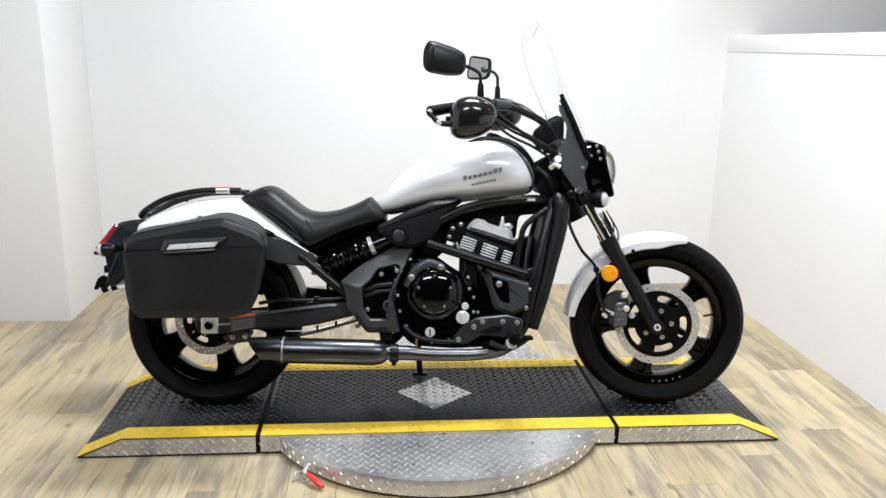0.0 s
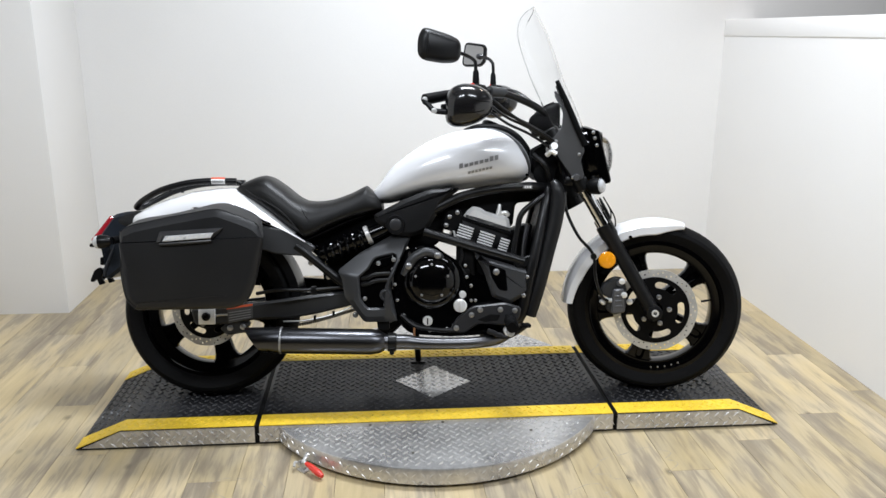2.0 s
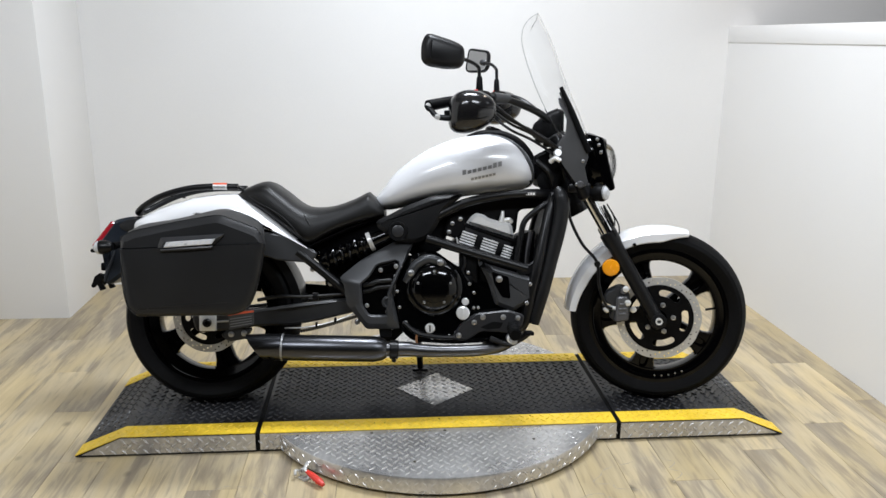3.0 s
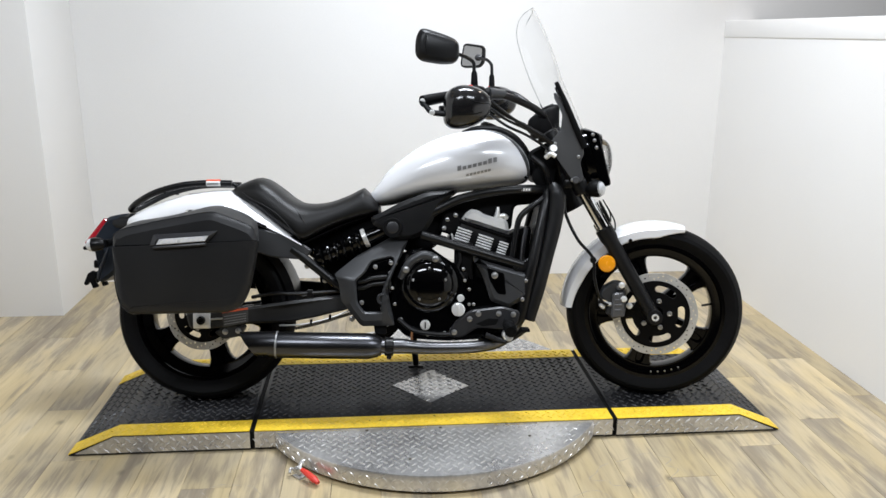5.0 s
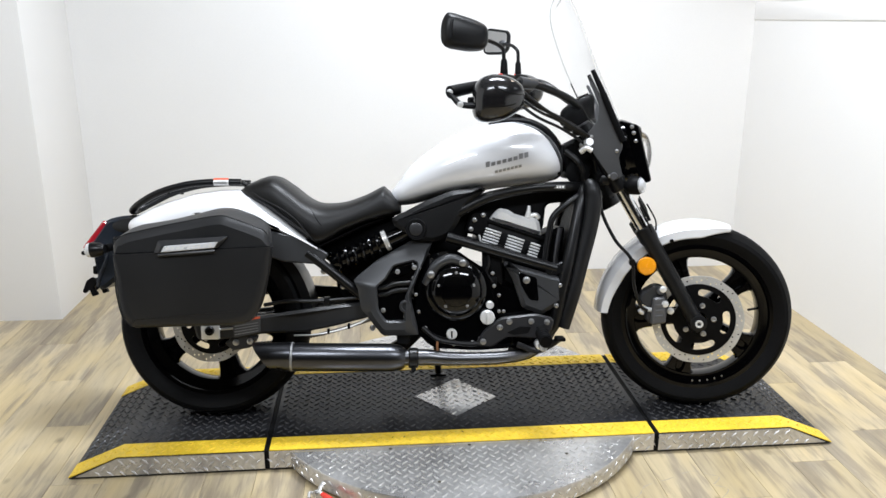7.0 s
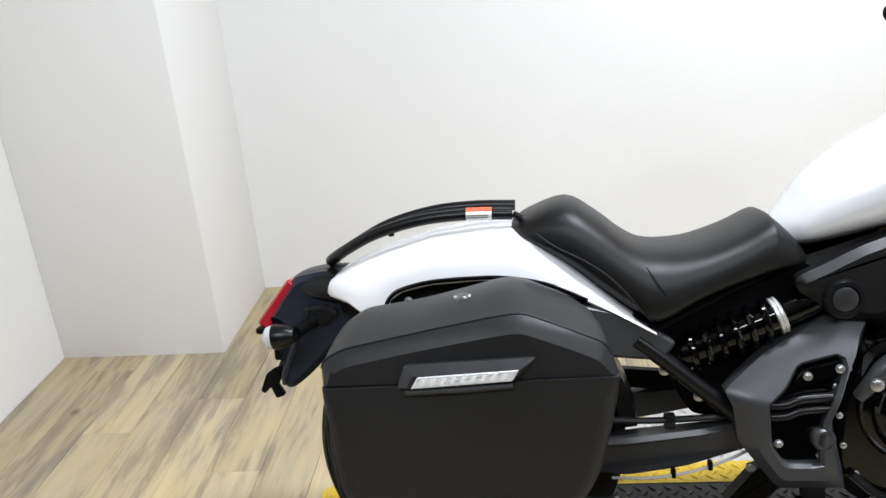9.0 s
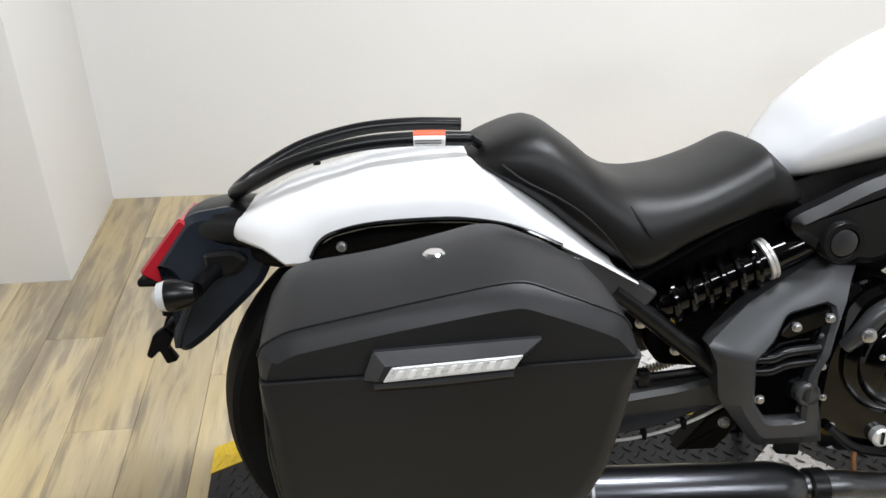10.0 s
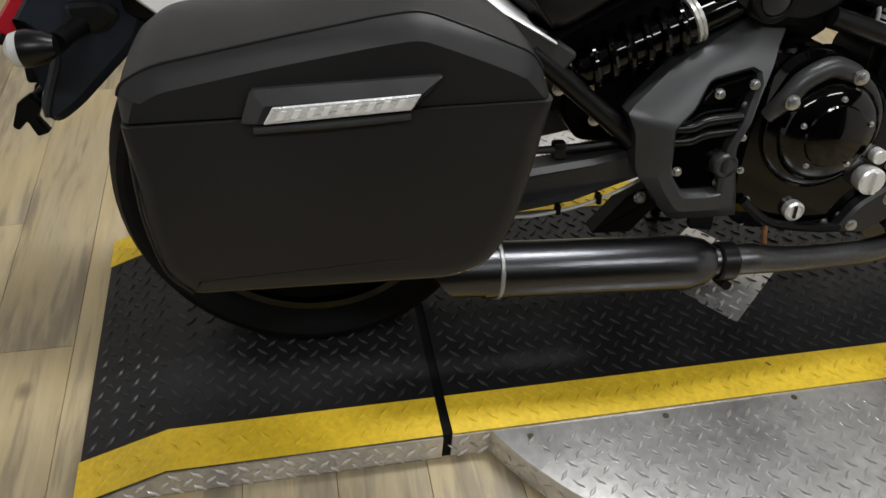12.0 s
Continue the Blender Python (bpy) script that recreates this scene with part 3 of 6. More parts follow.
def wheel(name, x, z, radius, width, rim_r, first, m, disc_r, disc_y, label):
    hub = new(name)
    hub.parent = bike
    if m is not None:
        hub.matrix_basis = m
    tagged(hub, label)
    w = width / 2
    side = [(rim_r - 0.004, -w * 0.66), (rim_r + 0.012, -w * 0.78), (rim_r + 0.022, -w * 0.92), (radius - 0.034, -w), (radius - 0.022, -w * 0.93), (radius - 0.008, -w * 0.6), (radius - 0.001, -w * 0.25)]
    prof = side + [(radius, 0)] + [(r, -y) for r, y in reversed(side)]
    part("tyre", lathe(x, z, prof + [(rim_r - 0.012, w * 0.5), (rim_r - 0.012, -w * 0.5)], 72, hole=True), RUBBER, hub, "black road tyre")
    rim = lathe(x, z, [(rim_r + 0.004, -w * 0.72), (rim_r + 0.004, -w * 0.64), (rim_r - 0.006, -w * 0.55), (rim_r - 0.012, -w * 0.2), (rim_r - 0.012, w * 0.2), (rim_r - 0.006, w * 0.55), (rim_r + 0.004, w * 0.72), (rim_r - 0.009, w * 0.72), (rim_r - 0.018, w * 0.25), (rim_r - 0.02, -w * 0.3), (rim_r - 0.008, -w * 0.72)], 72, hole=True)
    web = rim_r - 0.042
    part("rim_barrel", lathe(x, z, [(rim_r - 0.006, -w * 0.62), (rim_r - 0.022, -w * 0.5), (web + 0.002, -0.03), (web, -0.024), (web, 0.024), (web + 0.002, 0.03), (rim_r - 0.012, w * 0.6)], 72, hole=True), RIMBLACK, hub)
    part("rim", rim, RIMBLACK, hub, "gloss black rim")
    for k in range(5):
        for d in (-0.135, 0.135):
            a = first + k * 2 * math.pi / 5
            p0 = Vector((math.cos(a + d * 1.5), 0, math.sin(a + d * 1.5))) * 0.05
            p1 = Vector((math.cos(a + d), 0, math.sin(a + d))) * (web + 0.003)
            t = (p1 - p0).normalized()
            nrm = Vector((-t.z, 0, t.x))
            rings = []
            for f, hw, hy, yo in ((0, 0.017, 0.026, 0), (0.35, 0.012, 0.018, -0.004), (0.8, 0.0125, 0.018, -0.004), (0.92, 0.017, 0.021, -0.002), (1.0, 0.03, 0.023, 0)):
                c = p0.lerp(p1, f) + Vector((x, yo, z))
                rings.append([c + nrm * (hw * u) + Vector((0, hy * v, 0)) for u, v in ((-1, -0.6), (-0.7, -1), (0.7, -1), (1, -0.6), (1, 0.6), (0.7, 1), (-0.7, 1), (-1, 0.6))])
            part("spoke", skin(rings), RIMBLACK, hub)
        # between the two arms of a spoke the casting closes up towards the rim
        a = first + k * 2 * math.pi / 5
        loop = [(r * math.cos(a + t), r * math.sin(a + t)) for r, t in ((web * 0.66, -0.11), (web * 0.66, 0.11), (web + 0.004, 0.15), (web + 0.004, 0.05), (web + 0.004, -0.05), (web + 0.004, -0.15))]
        part("spoke_web", slab([(x + u, z + v) for u, v in loop], [(-0.008, 0), (0.008, 0)]), RIMBLACK, hub)
    part("hub", lathe(x, z, [(0.045, disc_y + 0.01), (0.06, disc_y + 0.02), (0.055, 0), (0.06, 0.05), (0.03, 0.06)], 32), GLOSS, hub)
    # the disc: a wavy ring with drilled holes, on a dark carrier with slots
    def circle(cx, cz, r, k, wave=0.0):
        return [(x + cx + r * (1 + wave * math.cos(10 * t)) * math.cos(t), z + cz + r * (1 + wave * math.cos(10 * t)) * math.sin(t)) for t in (2 * math.pi * i / k for i in range(k))]

    holes = [circle(0, 0, disc_r - 0.029, 100)]
    for i in range(54):
        a = 2 * math.pi * i / 54
        rr = disc_r - (0.008, 0.0145, 0.021)[i % 3]
        holes.append(circle(rr * math.cos(a), rr * math.sin(a), 0.0031, 8))
    part("brake_disc", pierced(circle(0, 0, disc_r, 160, 0.006), holes, disc_y - 0.0025, disc_y + 0.0025), STEEL, hub, "drilled steel brake disc")
    carrier = disc_r - 0.027
    slots = [circle(0, 0, 0.028, 32)]
    for k in range(5):
        mid = first - 0.16 + (k + 0.5) * 2 * math.pi / 5
        r0, r1, half = carrier * 0.66, carrier * 0.86, 0.3
        rm, rc = (r0 + r1) / 2, (r1 - r0) / 2
        loop = [(r1 * math.cos(mid + d), r1 * math.sin(mid + d)) for d in np.linspace(-half, half, 9)]
        for sd, st in ((half, 0), (-half, math.pi)):
            cx, cz = rm * math.cos(mid + sd), rm * math.sin(mid + sd)
            loop += [(cx + rc * math.cos(mid + sd + w + st), cz + rc * math.sin(mid + sd + w + st)) for w in np.linspace(0.5, math.pi - 0.5, 5)]
            if sd > 0:
                loop += [(r0 * math.cos(mid + d), r0 * math.sin(mid + d)) for d in np.linspace(half, -half, 9)]
        slots.append([(x + u, z + v) for u, v in loop])
    part("disc_carrier", pierced(circle(0, 0, carrier, 96), slots, disc_y - 0.0042, disc_y + 0.0042), MATTE, hub, "black slotted disc carrier")
    for k in range(5):
        a = first + 0.63 + k * 2 * math.pi / 5
        part("bolt", lathe(x + 0.05 * math.cos(a), z + 0.05 * math.sin(a), [(0.009, disc_y - 0.004), (0.009, disc_y - 0.01), (0.006, disc_y - 0.011), (0.005, disc_y - 0.008)], 10), SCREWS, hub)
    # five small bright dots in a row along the rim's inner edge
    bm = bmesh.new()
    for k in range(5):
        a = first + 4.0 + k * 0.11
        lathe(x + (rim_r - 0.018) * math.cos(a), z + (rim_r - 0.018) * math.sin(a), [(0.003, -w * 0.4), (0.003, -w * 0.56), (0.002, -w * 0.57)], 8, bm)
    tagged(part("rim_dots", bm, SCREWS, hub, "short row of small bright dots inside the rim"), kind="stuff")
    part("valve_stem", tube([(x + (web + 0.004) * math.cos(0.14), -0.012, z + (web + 0.004) * math.sin(0.14)), (x + (web - 0.03) * math.cos(0.14), -0.02, z + (web - 0.03) * math.sin(0.14))], 0.0042, 8), SATIN, hub, "short black valve stem")
    return hub


FX, FZ, RX, RZ = 0.818, 0.311, -0.794, 0.309
wheel("front_wheel", FX, FZ, 0.3125, 0.12, 0.243, radians(40), STEER, 0.148, -0.072, "front wheel with gloss black five-spoke rim")
wheel("rear_wheel", RX, RZ, 0.312, 0.16, 0.236, radians(-76), None, 0.125, -0.085, "rear wheel with gloss black five-spoke rim")

# front fork
ST = Vector((-math.sin(radians(30)), 0, math.cos(radians(30))))
for y in (-0.108, 0.108):
    a = Vector((FX - 0.01, y, FZ))
    leg = part("fork_leg", turned(a - ST * 0.03, a + ST * 0.36, [(0, 0.016), (0.02, 0.024), (0.09, 0.027), (0.16, 0.024), (0.85, 0.0265), (0.9, 0.031), (0.99, 0.031), (1, 0.026)]), FORKGREY, bike, "black fork slider", STEER)
    part("fork_tube", turned(a + ST * 0.35, a + ST * 0.52, [(0, 0.0205), (1, 0.0205)]), CHROME, leg, "chromed fork tube")
    part("fork_upper", turned(a + ST * 0.5, a + ST * 0.75, [(0, 0.022), (0.02, 0.028), (0.98, 0.028), (1, 0.022)]), SATIN, leg)
    if y < 0:
        part("axle_nut", lathe(FX - 0.006, FZ + 0.002, [(0.026, y - 0.01), (0.026, y - 0.028), (0.02, y - 0.03)], 24), FORKGREY, leg)
        part("axle_end", lathe(FX - 0.006, FZ + 0.002, [(0.0125, y - 0.028), (0.0125, y - 0.034), (0.007, y - 0.034), (0.006, y - 0.03)], 20), ALU, leg, "bright axle end")
        for d in (0.375, 0.392, 0.41):
            c = a + ST * d + Vector((0.028, 0, 0.01))
            part("clamp_fin", turned(c, c + ST * 0.05 + Vector((0.006, 0, 0)), [(0, 0.006), (0.8, 0.005), (1, 0.002)], 8), SATIN, leg)
for d, h in ((0.54, 0.034), (0.72, 0.03)):
    c = Vector((FX - 0.01, 0, FZ)) + ST * d
    part("triple_clamp", box(c.x - 0.05, c.x + 0.03, -0.125, 0.125, c.z - h / 2, c.z + h / 2, 0.01), SATIN, bike, "black fork clamp", STEER)
part("steering_head", turned((0.53, 0, 0.68), (0.43, 0, 0.86), [(0, 0.04), (1, 0.04)]), SATIN, bike)

# front fender: an arc over the tyre with a rolled cross section
bm = bmesh.new()
rings = []
A0, A1 = radians(72), radians(177)
for i in range(33):
    f = i / 32
    a = A0 + (A1 - A0) * f
    lift = 0.324 + 0.012 * f
    drop = 0.05 - 0.036 * (1 - min(1, f / 0.17)) - 0.012 * max(0, (f - 0.8) / 0.2)
    w = 0.074 * (0.80 + 0.2 * min(1, f / 0.1))
    section = []
    for sgn_r, (y, r) in enumerate([(-w, lift - drop), (-w * 1.0, lift - drop * 0.5), (-w * 0.86, lift - 0.014), (-w * 0.5, lift - 0.002), (0, lift + 0.002), (w * 0.5, lift - 0.002), (w * 0.86, lift - 0.014), (w, lift - drop * 0.5), (w, lift - drop)]):
        section.append((y, r))
    inner = [(y * 0.95, r - 0.004) for y, r in reversed(section)]
    rings.append([(FX + r * math.cos(a), y, FZ + r * math.sin(a)) for y, r in section + inner])
fender = part("front_fender", skin(rings, bm=bm), PEARL, bike, "pearl white front fender", STEER)
for fx, fz in ((0.655, 0.545), (0.725, 0.575)):
    bolt(fender, fx, -0.078, fz, 0.005, 0.004, GLOSS)
# slotted guards at the top of the fork sliders
for sgn in (-1, 1):
    for line in ([(0.615, 0.692), (0.643, 0.637), (0.655, 0.612)], [(0.637, 0.702), (0.664, 0.653), (0.668, 0.618)], [(0.619, 0.663), (0.64, 0.622), (0.65, 0.6)]):
        part("fork_guard_blade", tube([(u, sgn * 0.13, v) for u, v in line], 0.0042, 8, flat=0.6), MATTE, bike, "", STEER)

# caliper
cal = part("brake_caliper", plate([(0.628, 0.405), (0.672, 0.432), (0.705, 0.425), (0.715, 0.38), (0.712, 0.318), (0.672, 0.295), (0.64, 0.318), (0.655, 0.36), (0.622, 0.372)], -0.055, -0.115, 0.014, 0.006), GREY, bike, "grey brake caliper", STEER)
part("caliper_body", plate([(0.66, 0.305), (0.708, 0.312), (0.702, 0.4), (0.665, 0.395)], -0.11, -0.138, 0.01, 0.005), CALIPER, cal)
for k in range(3):
    part("caliper_rib", plate([(0.672 + k * 0.001, 0.33 + k * 0.018), (0.697, 0.333 + k * 0.018), (0.697, 0.341 + k * 0.018), (0.673, 0.338 + k * 0.018)], -0.137, -0.1405, 0.002, 0.001), CALIPER, cal)
part("banjo", turned((0.69, -0.11, 0.415), (0.688, -0.135, 0.418), [(0, 0.012), (0.5, 0.013), (1, 0.009)], 14), CALIPER, cal)
for bx, bz in ((0.695, 0.426), (0.703, 0.377), (0.726, 0.345)):
    bolt(cal, bx, -0.138 if bx < 0.71 else -0.1, bz, 0.0085, 0.008, ALU)
part("bleed_nipple", turned((0.635, -0.118, 0.34), (0.622, -0.128, 0.352), [(0, 0.007), (0.5, 0.008), (1, 0.005)], 10), ALU, cal, "bright bleed nipple")
part("caliper_pin", turned((0.63, -0.1, 0.352), (0.665, -0.12, 0.352), [(0, 0.006), (0.4, 0.009), (1, 0.007)], 12), ALU, cal)
refl = part("reflector", lathe(0.642, 0.5, [(0.0275, -0.118), (0.03, -0.122), (0.03, -0.13), (0.026, -0.134), (0.008, -0.1365)], 36), AMBER, bike, "round amber reflector", STEER)
part("reflector_bracket", box(0.62, 0.68, -0.12, -0.112, 0.485, 0.52, 0.003), SATIN, refl)
part("brake_hose", tube([(0.49, -0.1, 0.74), (0.498, -0.12, 0.67), (0.54, -0.14, 0.585), (0.592, -0.145, 0.522), (0.602, -0.145, 0.44), (0.625, -0.13, 0.37), (0.648, -0.12, 0.35)], 0.0055, 10), SATIN, bike, "black brake hose", STEER)
part("hose_clip", lathe(0.594, 0.515, [(0.011, -0.135), (0.011, -0.155)], 14), SATIN, bike, "", STEER)

# headlight, instrument, windshield
head = part("headlight", loft(spread([(0.5, 0.05, 0.93, 0.80, 2.6, 0.5), (0.54, 0.095, 0.968, 0.77, 2.8, 0.5), (0.59, 0.105, 0.955, 0.758, 2.8, 0.5), (0.612, 0.1, 0.945, 0.76, 2.8, 0.5)], 4)), GLOSS, bike, "black headlight shell", UP)
part("lens", loft(spread([(0.606, 0.094, 0.935, 0.772, 2.6, 0.5), (0.634, 0.085, 0.918, 0.79, 2.6, 0.5), (0.648, 0.05, 0.885, 0.82, 2.4, 0.5), (0.651, 0.01, 0.86, 0.848, 2, 0.5)], 4)), LAMPGLASS, head, "clear headlight lens")
part("reflector_bowl", loft([(0.58, 0.085, 0.93, 0.775, 2.6, 0.5), (0.604, 0.09, 0.935, 0.772, 2.6, 0.5)]), CHROME, head)
part("headlight_trim", plate([(0.535, 0.965), (0.6, 0.95), (0.645, 0.77), (0.61, 0.762), (0.585, 0.85), (0.56, 0.94)], -0.098, -0.108, 0.012, 0.004), GLOSS, head)
for bz in (0.945, 0.925, 0.9):
    bolt(head, 0.578 + (0.945 - bz) * 0.3, -0.109, bz, 0.005, 0.005)
inst = part("instrument_cluster", loft(spread([(0.35, 0.05, 0.985, 0.958, 4.5, 0.5), (0.36, 0.07, 1.005, 0.948, 5, 0.5), (0.41, 0.078, 1.04, 0.935, 5, 0.5), (0.445, 0.074, 1.052, 0.94, 5, 0.5), (0.462, 0.06, 1.045, 0.955, 4.5, 0.5)], 4)), MATTE, bike, "black instrument pod", UP)
part("gauge_glass", loft([(0.372, 0.058, 1.016, 1.006, 4, 0.5), (0.41, 0.066, 1.0445, 1.03, 4, 0.5), (0.44, 0.062, 1.056, 1.044, 4, 0.5)]), GLOSS, inst, "dark gauge face")
for sgn in (-1, 1):
    part("bar_riser", turned((0.425, sgn * 0.05, 0.95), (0.427, sgn * 0.05, 1.012), [(0, 0.02), (0.7, 0.019), (1, 0.016)], 16), CALIPER, bike, "grey handlebar clamp", UP)
part("top_clamp_cover", box(0.36, 0.47, -0.07, 0.07, 0.93, 0.975, 0.012), SATIN, bike, "", UP)

SHIELD = [(0.549, 0.958, 0.165, 0.1), (0.513, 1.046, 0.19, 0.112), (0.473, 1.138, 0.2, 0.114), (0.432, 1.25, 0.198, 0.11), (0.408, 1.31, 0.175, 0.088), (0.386, 1.352, 0.125, 0.048), (0.373, 1.378, 0.06, 0.012), (0.367, 1.388, 0.02, 0.002)]
rows = spread(SHIELD, 4)
outer, inner = [], []
for x, z, w, back in rows:
    line_o, line_i = [], []
    for k in range(21):
        u = -1 + k / 10
        line_o.append((x - back * u * u, u * w, z))
        line_i.append((x - 0.0035 - back * u * u, u * w * 0.995, z - 0.001))
    outer.append(line_o)
    inner.append(line_i)
bm = bmesh.new()
skin([o + list(reversed(i)) for o, i in zip(outer, inner)], bm=bm)
shield = part("windshield", bm, SCREEN, bike, "tall clear acrylic windshield", UP)
shield.visible_shadow = False
edge_line = [o[0] for o in outer]
part("windshield_edge", tube(edge_line, 0.0006, 6, 1), GREY, shield, "dark polished rim")
for sgn in (-1, 1):
    y = sgn * 0.138
    br = part("windshield_bracket", plate([(0.439, 1.085), (0.45, 1.088), (0.5, 0.99), (0.55, 0.885), (0.535, 0.85), (0.55, 0.79), (0.52, 0.775), (0.445, 0.88), (0.43, 0.915), (0.469, 0.966), (0.474, 1.02)], y, y + sgn * 0.006, 0.012, 0.001), BRACKET, bike, "grey windshield bracket", UP)
    part("mount_strip", tube([(0.45, sgn * 0.146, 1.122), (0.488, sgn * 0.148, 1.04), (0.523, sgn * 0.148, 0.958), (0.55, sgn * 0.146, 0.9)], [0.007, 0.01, 0.011, 0.011], 10, flat=0.7), MATTE, br, "black mounting strip")
    for px, pz in ((0.464, 1.092), (0.535, 0.93), (0.51, 0.79), (0.53, 0.87), (0.45, 0.915)):
        bolt(br, px, y - 0.006 if sgn < 0 else y + 0.01, pz, 0.005, 0.005)
    part("bracket_knuckle", tube([(0.425, sgn * 0.085, 0.885), (0.445, sgn * 0.152, 0.9)], 0.0125), ALU, br, "bright clamp")
    part("clamp_saddle", tube([(0.418, sgn * 0.14, 0.868), (0.435, sgn * 0.149, 0.88), (0.452, sgn * 0.147, 0.872)], 0.009, 10), ALU, br, "bright clamp half")
    part("bracket_foot", turned((0.522, sgn * 0.12, 0.79), (0.522, sgn * 0.153, 0.79), [(0, 0.013), (0.8, 0.013), (1, 0.01)], 16), CALIPER, br, "grey spacer")
    sig = part("front_turn_signal", turned((0.56, sgn * 0.12, 0.755), (0.61, sgn * 0.15, 0.762), [(0, 0.012), (0.3, 0.027), (0.75, 0.03), (1, 0.024)]), MATTE, bike, "black front indicator", UP)
    part("lens", turned((0.597, sgn * 0.142, 0.76), (0.617, sgn * 0.154, 0.763), [(0, 0.0275), (0.6, 0.025), (1, 0.012)]), CLEAR, sig, "clear indicator lens")
    part("signal_stem", tube([(0.52, sgn * 0.1, 0.745), (0.565, sgn * 0.125, 0.755)], 0.01), MATTE, sig)

def flank(rows, x, z, proud):
    """The near side of a body of loft rows at (x, z), a little proud of it."""
    for lo, hi in zip(rows, rows[1:]):
        if lo[0] <= x <= hi[0]:
            f = (x - lo[0]) / (hi[0] - lo[0])
            _, w, top, bot, p, share = [u + (v - u) * f for u, v in zip(lo, hi)]
            mid = bot + (top - bot) * share
            h = (top - mid) if z > mid else (mid - bot)
            return -w * (1 - min(0.98, abs(z - mid) / h) ** p) ** (1 / p) - proud
    return 0.0


# handlebar with grips, guards, levers and mirrors
HB = [(0.43, 0, 1.0), (0.425, 0.05, 1.0), (0.37, 0.11, 1.04), (0.275, 0.17, 1.078), (0.19, 0.22, 1.085), (0.12, 0.31, 1.073), (0.038, 0.4, 1.055)]
GUARD_ROWS = [(0.098, 0.018, 1.046, 0.996, 2.2, 0.5), (0.104, 0.04, 1.07, 0.98, 2.5, 0.5), (0.122, 0.058, 1.092, 0.968, 2.6, 0.5), (0.155, 0.069, 1.103, 0.966, 2.6, 0.5), (0.19, 0.066, 1.1, 0.974, 2.5, 0.5), (0.218, 0.053, 1.089, 0.988, 2.4, 0.5), (0.238, 0.035, 1.074, 1.004, 2.3, 0.5), (0.248, 0.016, 1.058, 1.022, 2.2, 0.5)]
GUARD_CREASES = [[(0.118, 1.066), (0.135, 1.074), (0.16, 1.062), (0.19, 1.049), (0.215, 1.045), (0.236, 1.044)], [(0.112, 1.012), (0.15, 1.01), (0.19, 1.012), (0.215, 1.018)]]
FAR = Matrix.Translation((0.15, 0, 1.08)) @ Matrix.Rotation(radians(-5.5), 4, "Z") @ Matrix.Rotation(radians(5.5), 4, "X") @ Matrix.Translation((-0.15, 0, -1.08))
bar = part("handlebar", tube([(x, -y, z) for x, y, z in reversed(HB)] + HB[1:3] + [FAR @ Vector(p) for p in HB[3:]], 0.0125, 14, 6), SATIN, bike, "black pulled-back handlebar", UP)
for sgn in (-1, 1):
    turn_in = FAR if sgn > 0 else Matrix.Identity(4)
    part("grip", tube([(0.15, sgn * 0.27, 1.079), (0.09, sgn * 0.34, 1.068), (0.034, sgn * 0.404, 1.054)], [0.017, 0.0175, 0.0185], 16), MATTE, bar, "ribbed black grip", turn_in)
    part("switchgear", tube([(0.205, sgn * 0.21, 1.086), (0.18, sgn * 0.232, 1.085), (0.152, sgn * 0.262, 1.08)], [0.022, 0.027, 0.022], 14), MATTE, bar, "black switch housing", turn_in)
    part("switch_button", box(0.162, 0.176, sgn * 0.243 - 0.008, sgn * 0.243 + 0.008, 1.1, 1.112, 0.003), REDGRIP, bar, "small red switch", turn_in)
    part("lever", tube([(0.23, sgn * 0.23, 1.065), (0.2, sgn * 0.3, 1.045), (0.14, sgn * 0.36, 1.035), (0.09, sgn * 0.41, 1.03)], [0.009, 0.007, 0.006, 0.007], 8, flat=1.3), SATIN, bar, "black lever", turn_in)
    guard_at = UP @ turn_in @ Matrix.Translation((0.2, sgn * 0.385, 0)) @ Matrix.Rotation(-0.22 * sgn, 4, "Z") @ Matrix.Translation((-0.2, 0, 0))
    guard = part("hand_guard", loft(spread(GUARD_ROWS, 4)), GUARD, bike, "smoky dark grey hand guard", guard_at)
    for crease in GUARD_CREASES:
        part("guard_crease", tube([(x, -sgn * flank(GUARD_ROWS, x, z, 0.0002), z) for x, z in crease], 0.0016, 6), MATTE, guard)
    arm = part("guard_arm", tube([(0.03, sgn * 0.402, 1.056), (0.046, sgn * 0.412, 1.038), (0.07, sgn * 0.42, 1.018), (0.125, sgn * 0.42, 1.013)], [0.012, 0.011, 0.012, 0.014], 10, flat=0.7), MATTE, bike, "black guard mount", UP @ turn_in)
    for px, pz, py in ((0.035, 1.054, 0.404), (0.068, 1.018, 0.424)):
        part("bolt", lathe(px, pz, [(0.009, sgn * py), (0.009, sgn * (py + 0.009)), (0.004, sgn * (py + 0.01))], 12), ALU, arm)
    if sgn < 0:
        foot, line = Vector((0.178, -0.214, 1.09)), [(0.178, -0.214, 1.1), (0.177, -0.214, 1.172), (0.172, -0.216, 1.19), (0.15, -0.238, 1.204), (0.112, -0.268, 1.217), (0.078, -0.292, 1.228)]
    else:
        foot, line = Vector((0.198, 0.237, 1.1), ), [(0.198, 0.237, 1.11), (0.198, 0.237, 1.2), (0.193, 0.24, 1.22), (0.176, 0.26, 1.236), (0.156, 0.29, 1.243), (0.138, 0.318, 1.25)]
    stem = part("mirror_stem", tube(line, 0.0062, 10), SATIN, bike, "black mirror stem", UP)
